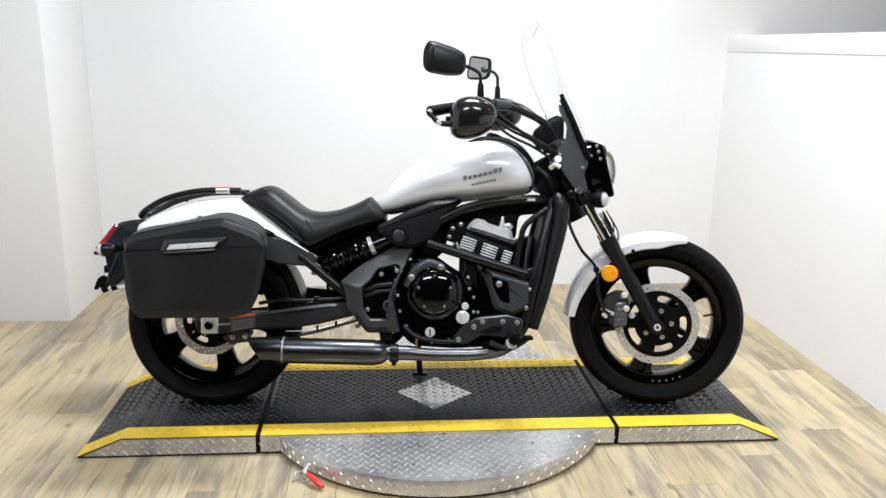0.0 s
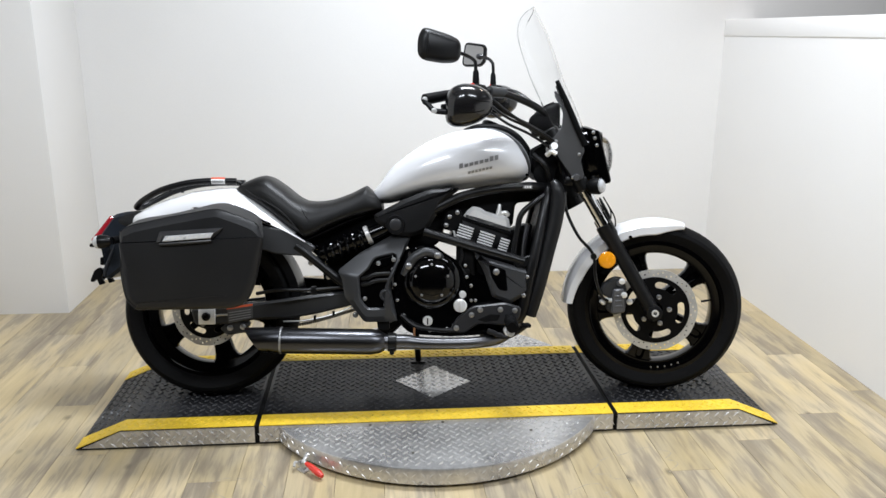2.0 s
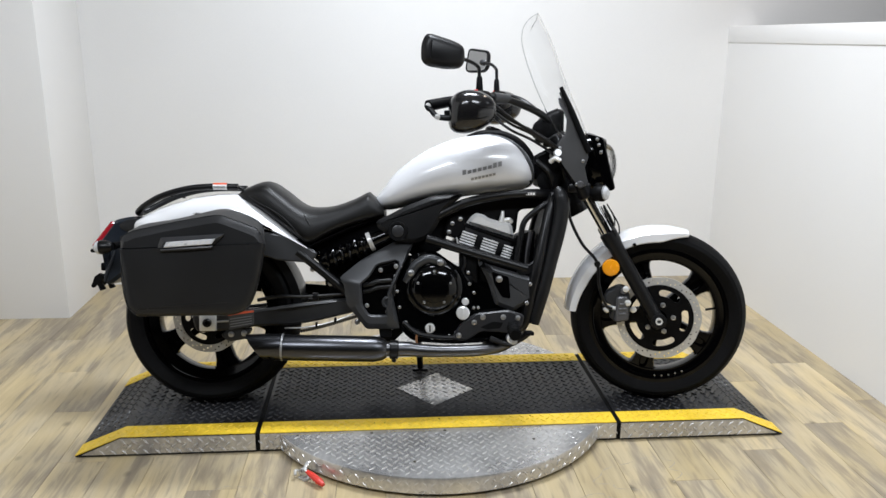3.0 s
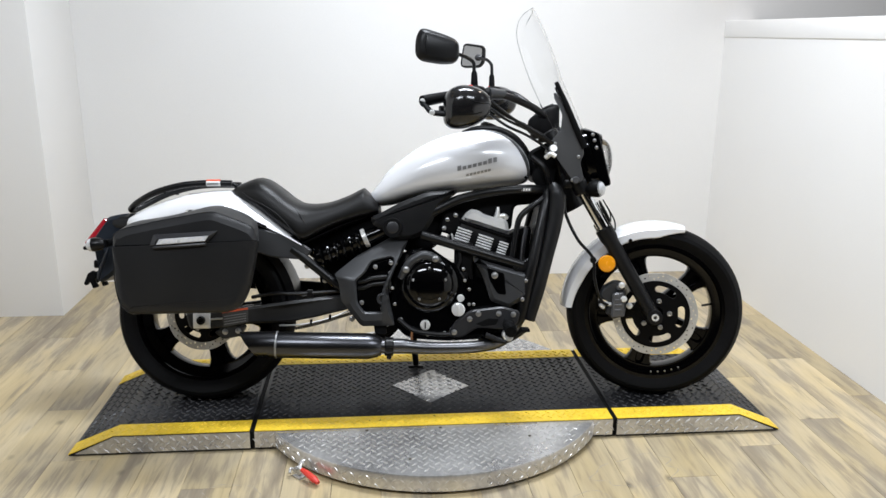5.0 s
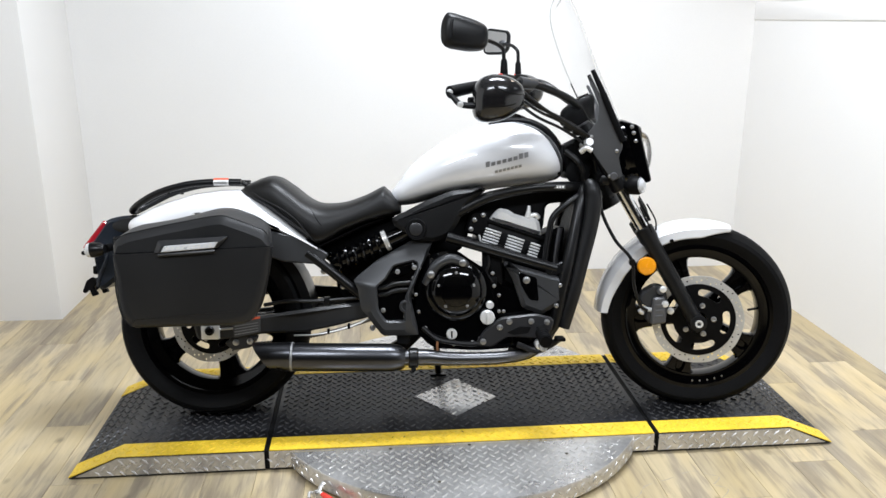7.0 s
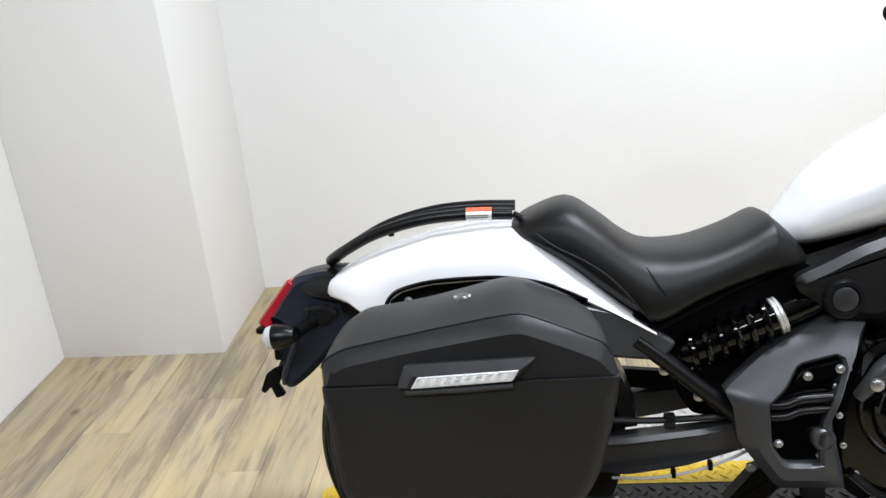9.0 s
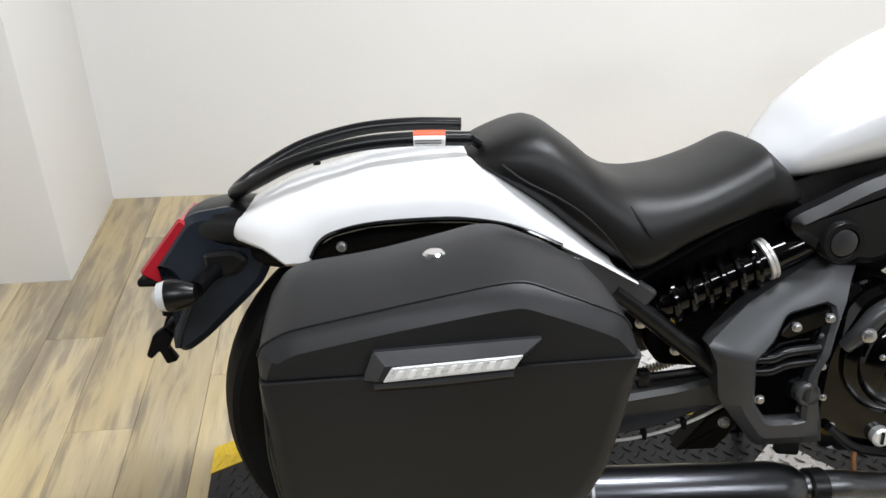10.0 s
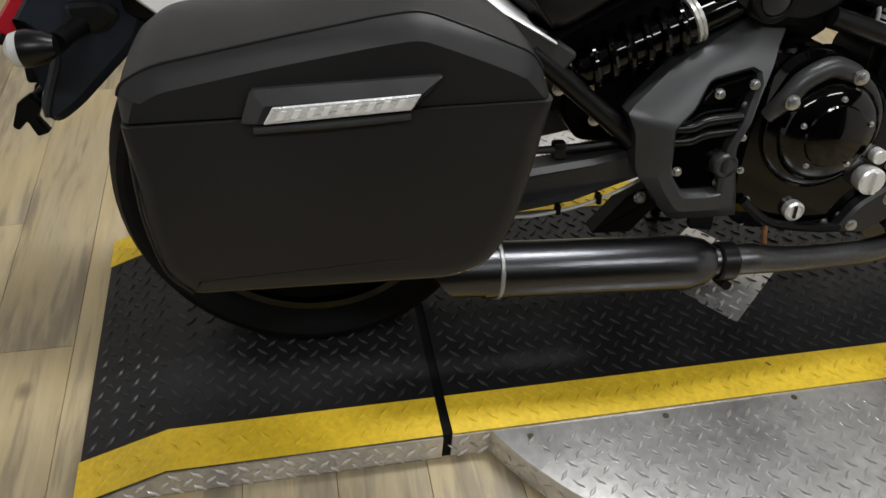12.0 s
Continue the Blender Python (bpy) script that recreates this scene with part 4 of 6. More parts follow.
    part("stem_boot", turned(foot, foot + Vector((0, 0, 0.068 if sgn < 0 else 0.078)), [(0, 0.013), (0.3, 0.0125), (0.9, 0.01), (1, 0.007)]), MATTE, stem)
    tip = Vector(line[-1])
    part("stem_ball", turned(tip + Vector((0.012, -0.009 * sgn, -0.003)), tip + Vector((-0.01, 0.008 * sgn, 0.002)), [(0, 0.007), (0.3, 0.012), (0.7, 0.013), (1, 0.01)]), GREY, stem)
    # the shell faces forward, the glass to the rider
    if sgn < 0:
        corners = [(-0.073, 0.02), (-0.06, 0.048), (-0.044, 0.052), (0.033, 0.032), (0.072, 0.015), (0.074, -0.034), (0.056, -0.055), (0.01, -0.058), (-0.058, -0.049), (-0.075, -0.03)]
    else:
        corners = [(-0.06, -0.03), (-0.043, 0.052), (0.055, 0.034), (0.052, -0.026), (0.034, -0.047), (-0.05, -0.044)]
    face_pts = round_poly(corners, 0.018, 5)
    mm = UP @ Matrix.Translation((0.07, -0.306, 1.235) if sgn < 0 else (0.118, 0.342, 1.259)) @ Matrix.Rotation(radians(-28 * sgn), 4, "Z")
    d = sgn
    shell = part("mirror", slab(face_pts, [(0.013 * d * -1, 0.0), (0.004 * d * -1, -0.002), (-0.003 * d * -1, 0.001), (-0.009 * d * -1, 0.004), (-0.014 * d * -1, 0.009), (-0.018 * d * -1, 0.015), (-0.0195 * d * -1, 0.021)]), COVER, bike, "black rear-view mirror", mm)
    part("mirror_glass", slab(face_pts, [(0.0125 * d * -1, 0.0075), (0.0138 * d * -1, 0.0075)]), MIRROR, shell, "mirror glass")
for k, (y0, dz) in enumerate(((-0.1, 0.0), (0.06, 0.012), (-0.04, -0.02))):
    part("control_cable", tube([(0.2, -0.22 + 0.02 * k, 1.06 + dz), (0.28, -0.2, 1.0 + dz), (0.36, -0.16, 0.96 + dz), (0.44, -0.12, 0.9 + dz), (0.47, y0, 0.8)], 0.0048, 8), SATIN, bike, "black control cable", UP)
part("brake_line", tube([(0.22, -0.22, 1.07), (0.3, -0.2, 1.005), (0.38, -0.17, 0.955), (0.46, -0.135, 0.9), (0.5, -0.12, 0.83)], 0.006, 8), SATIN, bike, "black brake line", UP)
part("master_cylinder", tube([(0.225, -0.2, 1.085), (0.275, -0.165, 1.082)], [0.02, 0.017], 12), GREY, bike, "brake fluid reservoir", UP)

# ---- tank, seat, tail ----
TANK = [(-0.215, 0.055, 0.728, 0.69, 2.2, 0.4), (-0.18, 0.092, 0.772, 0.688, 2.3, 0.42), (-0.137, 0.115, 0.827, 0.692, 2.3, 0.42), (-0.045, 0.142, 0.895, 0.713, 2.3, 0.42), (0.047, 0.157, 0.938, 0.728, 2.3, 0.42), (0.139, 0.163, 0.958, 0.742, 2.35, 0.42), (0.21, 0.16, 0.962, 0.75, 2.4, 0.42), (0.272, 0.148, 0.944, 0.757, 2.5, 0.42), (0.323, 0.122, 0.904, 0.765, 2.5, 0.42), (0.35, 0.09, 0.862, 0.775, 2.4, 0.45), (0.36, 0.04, 0.83, 0.79, 2.2, 0.5)]
tank = part("fuel_tank", loft(spread(TANK, 4), 40), TANKPEARL, bike, "pearl white teardrop fuel tank")
part("tank_cap_panel", tube([(0.12, 0, 0.955), (0.17, 0, 0.966), (0.24, 0, 0.963), (0.3, 0, 0.936), (0.34, 0, 0.893), (0.362, 0, 0.845), (0.368, 0, 0.8)], [0.02, 0.04, 0.05, 0.054, 0.052, 0.046, 0.04], 18, flat=0.3), MATTE, tank, "black centre trim")
part("tank_side_trim", tube([(x, flank(TANK, x, z, -0.002), z) for x, z in ((0.2, 0.952), (0.25, 0.937), (0.293, 0.907), (0.325, 0.865), (0.342, 0.822), (0.343, 0.79), (0.33, 0.774))], [0.006, 0.011, 0.0125, 0.0125, 0.0115, 0.0115, 0.008], 12, 5, flat=0.6), GREY, tank, "dark grey trim along the front edge")
bolt(tank, 0.336, -0.112, 0.787, 0.0045, 0.01, GLOSS)
part("fuel_cap", turned((0.215, 0, 0.965), (0.222, 0, 0.985), [(0, 0.034), (0.7, 0.034), (1, 0.028)], 24), GLOSS, tank, "black fuel cap")


def tank_mark(x0, x1, z0, z1, rise):
    """A short dark bar lying on the tank's flank."""
    bm = bmesh.new()
    for i in range(4):
        a, b = x0 + (x1 - x0) * i / 4, x0 + (x1 - x0) * (i + 1) / 4
        bm.faces.new([bm.verts.new((x, flank(TANK, x, z + rise * (x - x0), 0.0022), z + rise * (x - x0))) for x, z in ((a, z0), (b, z0), (b, z1), (a, z1))])
    return bm


for k in range(8):
    hh = 0.0165 if k in (0, 6, 7) else 0.0115
    part("badge_bar", tank_mark(0.094 + k * 0.0176, 0.1058 + k * 0.0176 + 0.001, 0.806 + k * 0.0042, 0.806 + k * 0.0042 + hh, 0.22), DECALGREY, tank, "dark grey badge bar")
for k in range(7):
    part("badge_bar", tank_mark(0.124 + k * 0.0125, 0.124 + k * 0.0125 + 0.0095, 0.788 + k * 0.0028, 0.796 + k * 0.0028, 0.2), DECALGREY, tank, "small dark grey badge bar")

SEAT = [(-0.695, 0.07, 0.746, 0.735, 2.2, 0.3), (-0.665, 0.11, 0.766, 0.712, 2.9, 0.3), (-0.592, 0.135, 0.79, 0.668, 2.9, 0.3), (-0.533, 0.145, 0.758, 0.622, 2.9, 0.3), (-0.482, 0.152, 0.718, 0.586, 2.9, 0.3), (-0.435, 0.158, 0.699, 0.558, 2.9, 0.28), (-0.36, 0.15, 0.702, 0.6, 2.9, 0.28), (-0.288, 0.138, 0.726, 0.628, 3.0, 0.3), (-0.238, 0.13, 0.751, 0.643, 3.2, 0.32), (-0.225, 0.128, 0.747, 0.646, 3.2, 0.33), (-0.197, 0.122, 0.72, 0.654, 3.2, 0.35), (-0.178, 0.112, 0.694, 0.661, 2.8, 0.4)]
seat = part("seat", loft(spread(SEAT, 4), 36), VINYL, bike, "black vinyl solo seat")
seat_rows = spread(SEAT, 6)
seam = [(-0.648, 0.735), (-0.615, 0.712), (-0.57, 0.69), (-0.53, 0.665), (-0.495, 0.632), (-0.462, 0.592), (-0.445, 0.572)]
seam = [(q[0], q[1]) for q in spread(seam, 4)]
panel = bmesh.new()
grid = []
for x, z in seam:
    low = min(r[3] for r in sorted(seat_rows, key=lambda r: abs(r[0] - x))[:1]) + 0.012
    grid.append([(x, flank(seat_rows, x, low + (z - low) * k / 5, 0.0016), low + (z - low) * k / 5) for k in range(6)])
skin([row + [(u, v + 0.004, w) for u, v, w in reversed(row)] for row in grid], bm=panel)
part("seat_side_panel", panel, COVER, seat, "smooth dark side panel under the seam")
part("seat_seam", tube([(x, flank(seat_rows, x, z, 0.001), z) for x, z in seam], 0.0018, 6, 2), VINYL, seat, "stitched seam")
part("seat_crease", tube([(x, flank(seat_rows, x, z, 0.0), z) for x, z in ((-0.455, 0.672), (-0.445, 0.655), (-0.436, 0.64), (-0.424, 0.625))], [0.001, 0.0022, 0.0022, 0.001], 6, 3), VINYL, seat, "short crease in the cover")
part("seat_base", loft([(-0.66, 0.10, 0.72, 0.705, 2.5, 0.5), (-0.5, 0.14, 0.60, 0.585, 2.5, 0.5), (-0.44, 0.15, 0.565, 0.55, 2.5, 0.5), (-0.3, 0.12, 0.632, 0.612, 2.5, 0.5), (-0.2, 0.09, 0.665, 0.65, 2.5, 0.5)]), MATTE, seat)

# tail cowl: top line, lower edge and half width along its length
COWL = [(-1.072, 0.05, 0.636, 0.622), (-1.05, 0.085, 0.655, 0.622), (-1.01, 0.108, 0.676, 0.612), (-0.975, 0.118, 0.694, 0.588), (-0.94, 0.124, 0.706, 0.592), (-0.922, 0.126, 0.711, 0.622), (-0.9, 0.128, 0.716, 0.636), (-0.845, 0.132, 0.733, 0.65), (-0.76, 0.138, 0.744, 0.657), (-0.7, 0.14, 0.746, 0.656), (-0.66, 0.142, 0.735, 0.65), (-0.628, 0.143, 0.712, 0.643), (-0.56, 0.148, 0.658, 0.615), (-0.5, 0.152, 0.604, 0.586), (-0.44, 0.155, 0.559, 0.553)]
rings = []
for x, w, top, bot in COWL:
    ring = []
    for j in range(17):
        a = math.pi * j / 16
        c, s = math.cos(a), math.sin(a)
        ring.append((x, w * math.copysign(abs(c) ** 0.62, c), bot + (top - bot) * abs(s) ** 0.8))
    rings.append(ring + [(x, y * 0.93, z - 0.006) for _, y, z in reversed(ring)])
cowl = part("tail_cowl", skin(rings), PEARL, bike, "pearl white rear cowl")
part("cowl_edge", tube([(-0.935, -0.127, 0.6), (-0.922, -0.129, 0.623), (-0.9, -0.131, 0.638), (-0.845, -0.135, 0.652), (-0.76, -0.141, 0.659), (-0.7, -0.143, 0.658), (-0.628, -0.146, 0.645), (-0.56, -0.15, 0.616)], 0.004, 8), GLOSS, cowl, "dark lower edging")
part("inner_fender", loft(spread([(-1.04, 0.06, 0.628, 0.56, 3, 0.5), (-0.95, 0.095, 0.66, 0.56, 3, 0.5), (-0.75, 0.105, 0.70, 0.60, 3, 0.5), (-0.6, 0.11, 0.66, 0.58, 3, 0.5), (-0.5, 0.11, 0.59, 0.54, 3, 0.5)], 3)), MATTE, bike, "black under-tail tray")
for px, pz in ((-0.89, 0.612), (-0.7, 0.63)):
    bolt(cowl, px, -0.112, pz, 0.0062, 0.01)
part("subframe_rail", tube([(-0.505, 0.15, 0.574), (-0.47, 0.151, 0.553), (-0.44, 0.15, 0.535), (-0.42, 0.148, 0.52)], 0.014, 10), GREY, bike, "dark grey seat rail")

# rear light, plate holder, indicators
tail = part("rear_mudguard", slab(round_poly([(-1.135, 0.645), (-1.06, 0.658), (-1.0, 0.59), (-1.02, 0.535), (-1.05, 0.505), (-1.12, 0.437), (-1.158, 0.41), (-1.178, 0.43), (-1.152, 0.5), (-1.165, 0.552), (-1.2, 0.555)], 0.02), [(-0.062, 0.012), (-0.05, 0.0), (0.05, 0.0), (0.062, 0.012)]), BLUEBLACK, bike, "dark rear mudguard and light housing", pose(0.003, 0, 0.006))
part("tail_light", slab(round_poly([(-1.146, 0.642), (-1.118, 0.616), (-1.185, 0.531), (-1.217, 0.552)], 0.008), [(-0.057, 0.004), (-0.053, 0), (0.053, 0), (0.057, 0.004)]), RED, tail, "red tail light lens")
for yb in (-0.044, 0.044):
    part("plate_bracket", slab(round_poly([(-1.222, 0.408), (-1.208, 0.444), (-1.19, 0.456), (-1.176, 0.44), (-1.186, 0.42), (-1.172, 0.398), (-1.19, 0.392), (-1.2, 0.416), (-1.214, 0.402)], 0.004), [(yb - 0.009, 0.001), (yb - 0.007, 0), (yb + 0.007, 0), (yb + 0.009, 0.001)]), MATTE, tail, "bent black plate bracket")
part("tail_hood", loft(spread([(-1.14, 0.046, 0.642, 0.618, 2.6, 0.4), (-1.122, 0.06, 0.65, 0.604, 2.8, 0.4), (-1.08, 0.07, 0.657, 0.59, 3.0, 0.4), (-1.03, 0.08, 0.657, 0.585, 3.0, 0.4), (-0.985, 0.09, 0.655, 0.585, 3.0, 0.4)], 4)), COVER, tail, "smooth black hood over the tail light")
for sgn in (-1, 1):
    part("signal_base", plate([(-1.112, 0.588), (-1.06, 0.592), (-1.04, 0.575), (-1.062, 0.552), (-1.105, 0.548)], sgn * 0.055, sgn * 0.078, 0.01, 0.006), COVER, tail, "black indicator mount")
    part("mudguard_rim", tube([(-1.13, sgn * 0.058, 0.535), (-1.142, sgn * 0.06, 0.5), (-1.163, sgn * 0.06, 0.45), (-1.168, sgn * 0.058, 0.425)], [0.006, 0.008, 0.008, 0.005], 8), BLUEBLACK, tail, "raised edge of the mudguard")
part("bracket_bar", box(-1.196, -1.184, -0.04, 0.04, 0.43, 0.45, 0.003), MATTE, tail)
part("plate_lamp", box(-1.2, -1.17, -0.02, 0.02, 0.462, 0.49, 0.005), MATTE, tail)
part("tail_lower_lip", box(-1.222, -1.185, -0.058, 0.058, 0.528, 0.542, 0.006), MATTE, tail)
for sgn in (-1, 1):
    sig = part("rear_turn_signal", turned((-1.106, sgn * 0.155, 0.554), (-1.147, sgn * 0.155, 0.55), [(0, 0.013), (0.3, 0.02), (0.8, 0.0245), (1, 0.024)], 20), SATIN, tail, "black rear indicator")
    part("lens", turned((-1.146, sgn * 0.155, 0.55), (-1.167, sgn * 0.155, 0.548), [(0, 0.024), (0.6, 0.021), (1, 0.01)], 20), CLEAR, sig, "clear indicator lens")
    part("signal_stem", tube([(-1.09, sgn * 0.05, 0.56), (-1.1, sgn * 0.1, 0.558), (-1.11, sgn * 0.14, 0.553)], [0.016, 0.012, 0.014], 12), MATTE, sig)

# luggage rack: one bent tube
R = [(-0.692, -0.074, 0.767), (-0.78, -0.076, 0.768), (-0.867, -0.076, 0.76), (-0.955, -0.073, 0.736), (-1.02, -0.06, 0.703), (-1.056, -0.03, 0.68), (-1.062, 0, 0.675)]
rack = part("luggage_rack", tube(R + [(x, -y, z) for x, y, z in reversed(R[:-1])], 0.0112, 14, 5), SATIN, bike, "black tubular luggage rack")
for sgn in (-1, 1):
    if sgn < 0:
        part("rack_mount", tube([(-0.69, -0.074, 0.766), (-0.676, -0.07, 0.757)], 0.0075), SATIN, rack)
    part("rack_foot", tube([(-0.925, sgn * 0.073, 0.742), (-0.924, sgn * 0.072, 0.731)], 0.006), SATIN, rack)
st = part("warning_sticker", tube([(-0.778, -0.076, 0.768), (-0.755, -0.076, 0.7683), (-0.73, -0.076, 0.768)], 0.0118, 14, 3), STICKER, rack, "white warning sticker")
part("sticker_band", tube([(-0.778, -0.0768, 0.7714), (-0.755, -0.0768, 0.7717), (-0.73, -0.0768, 0.7714)], 0.0097, 14, 3), STICKER_RED, st, "orange-red sticker heading")
for k in range(2):
    part("print_bar", box(-0.776, -0.736, -0.0885, -0.083, 0.7625 + k * 0.004, 0.764 + k * 0.004), STICKER_DARK, st)

# ---- saddlebag ----
bag = new("saddlebag")
bag.parent = bike
bag.matrix_basis = pose(0.003, 0, -0.016)
tagged(bag, "black hard saddlebag with silver latch")
LIDP = round_poly([(-0.973, 0.5785), (-0.975, 0.63), (-0.945, 0.653), (-0.845, 0.668), (-0.70, 0.702), (-0.645, 0.702), (-0.574, 0.678), (-0.535, 0.652), (-0.53, 0.5965)], [0.001, 0.02, 0.02, 0.036, 0.036, 0.036, 0.03, 0.02, 0.001], 6)
CREASE = round_poly([(-0.971, 0.5785), (-0.972, 0.612), (-0.94, 0.631), (-0.828, 0.655), (-0.71, 0.677), (-0.67, 0.682), (-0.596, 0.656), (-0.55, 0.637), (-0.534, 0.5945)], [0.001, 0.014, 0.018, 0.03, 0.02, 0.018, 0.03, 0.016, 0.001], 6)
BODYP = round_poly([(-0.972, 0.5755), (-0.531, 0.5935), (-0.54, 0.53), (-0.56, 0.44), (-0.587, 0.388), (-0.63, 0.371), (-0.926, 0.367), (-0.957, 0.4), (-0.969, 0.47)], [0.001, 0.001, 0.03, 0.03, 0.03, 0.02, 0.01, 0.014, 0.03], 5)


def bag_shell(poly, steps, tilt):
    """A bag half whose outer face leans in below the seam and whose upper edge is bevelled; the seam edge stays sharp."""
    return skin([bag_ring(poly, y, d, tilt) for y, d in steps])


def bag_ring(poly, y, d, tilt):
    ring = []
    for (x0, z0), (xi, zi) in zip(poly, inset(poly, d)):
        seam = 0.577 + (x0 + 0.972) * 0.04
        share = min(1.0, 0.4 + abs(z0 - seam) / 0.07)
        x, z = x0 + (xi - x0) * share, z0 + (zi - z0) * share
        if abs(z0 - seam) < 0.004:
            z, x = z0, x0 + (0.4 * d if x0 < -0.75 else -0.4 * d)
        out = y < -0.4
        x -= 0.22 * max(0.0, y + 0.43) * min(1.0, max(0.0, (x0 + 0.75) / 0.15))
        ring.append((x, y + (tilt * max(0.0, 0.585 - z) if y < -0.36 else 0) + (0.25 * max(0.0, z - 0.655) if out else 0), z))
    return ring


def lid_ring(y, f, d):
    """The lid's outline on its way from the top's outline to the lower crease of its outer face."""
    return bag_ring([(a + (c - a) * f, b + (e - b) * f) for (a, b), (c, e) in zip(LIDP, CREASE)], y, d, 0.0)


part("lid", skin([lid_ring(*k) for k in ((-0.235, 0, 0.02), (-0.25, 0, 0.004), (-0.31, 0, 0), (-0.36, 0.2, 0), (-0.405, 0.58, 0), (-0.44, 1, 0), (-0.4435, 1, 0.003), (-0.45, 1, 0.012), (-0.4555, 1, 0.024))]), BAGSKIN, bag, "grained black lid", None, 0.32)
part("body", bag_shell(BODYP, [(-0.235, 0.03), (-0.255, 0.006), (-0.36, 0.0), (-0.436, 0.0), (-0.45, 0.004), (-0.458, 0.012), (-0.461, 0.026)], 0.035), BAGSKIN, bag, "grained black lower shell")
part("seam_gasket", slab(round_poly([(-0.964, 0.568), (-0.964, 0.586), (-0.58, 0.601), (-0.58, 0.583)], 0.004), [(-0.24, 0.001), (-0.448, 0.001)]), GLOSS, bag)
part("lid_piping", tube([p for p in lid_ring(-0.4405, 1, 0.0) if p[2] > 0.6], 0.0016, 6, 1), BAGSKIN, bag, "raised lid edge")
part("body_piping", tube([(-0.966, -0.452, 0.572), (-0.966, -0.45, 0.5), (-0.963, -0.449, 0.46), (-0.951, -0.447, 0.404), (-0.926, -0.446, 0.374)], 0.0018, 8), BAGSKIN, bag, "raised shell edge")
for y in (-0.262, -0.29):
    part("shell_rib", tube([(-0.968, y, 0.56), (-0.966, y, 0.47), (-0.945, y, 0.395), (-0.9, y, 0.356)], 0.004, 8), BAGSKIN, bag)
LATCH_BACK = round_poly([(-0.857, 0.582), (-0.845, 0.617), (-0.654, 0.628), (-0.667, 0.612), (-0.686, 0.594)], 0.004)
LATCH_FACE = round_poly([(-0.841, 0.5855), (-0.832, 0.604), (-0.676, 0.6145), (-0.682, 0.607), (-0.69, 0.5965)], 0.003)
latch = part("latch", skin([[(u, y, v) for u, v in poly] for poly, y in ((LATCH_BACK, -0.448), (LATCH_BACK, -0.4625), (LATCH_FACE, -0.4735))]), LATCH, bag, "grey-black latch plate with sloping edges", pose(0.003, 0, -0.0045), 0.3)
part("latch_foil", slab(round_poly([(-0.834, 0.586), (-0.824, 0.603), (-0.678, 0.6135), (-0.688, 0.5975)], 0.0015), [(-0.466, 0), (-0.4755, 0), (-0.4765, 0.001)]), REFLECT, latch, "silver reflective strip")
part("latch_lip", tube([(-0.844, -0.466, 0.578), (-0.765, -0.468, 0.583), (-0.688, -0.466, 0.5885)], 0.0052, 10), LATCH, latch, "latch pull")
for k in range(9):
    x0 = -0.822 + k * 0.0146
    z0 = 0.5885 + 0.0788 * (x0 + 0.834)
    part("foil_mark", slab([(x0, z0 + 0.001), (x0 + 0.005, z0 + 0.01), (x0 + 0.0115, z0 + 0.0105), (x0 + 0.0065, z0 + 0.0015)], [(-0.476, 0), (-0.4772, 0)]), STICKER, latch)
part("lock", turned((-0.765, -0.338, 0.672), (-0.766, -0.339, 0.689), [(0, 0.0145), (0.85, 0.0145), (1, 0.011)], 24), CHROME, bag, "small chrome key lock")
part("bag_mount", tube([(-0.9, -0.12, 0.6), (-0.9, -0.24, 0.6)], 0.012), SATIN, bag)
part("bag_mount", tube([(-0.62, -0.12, 0.6), (-0.62, -0.24, 0.6)], 0.012), SATIN, bag)

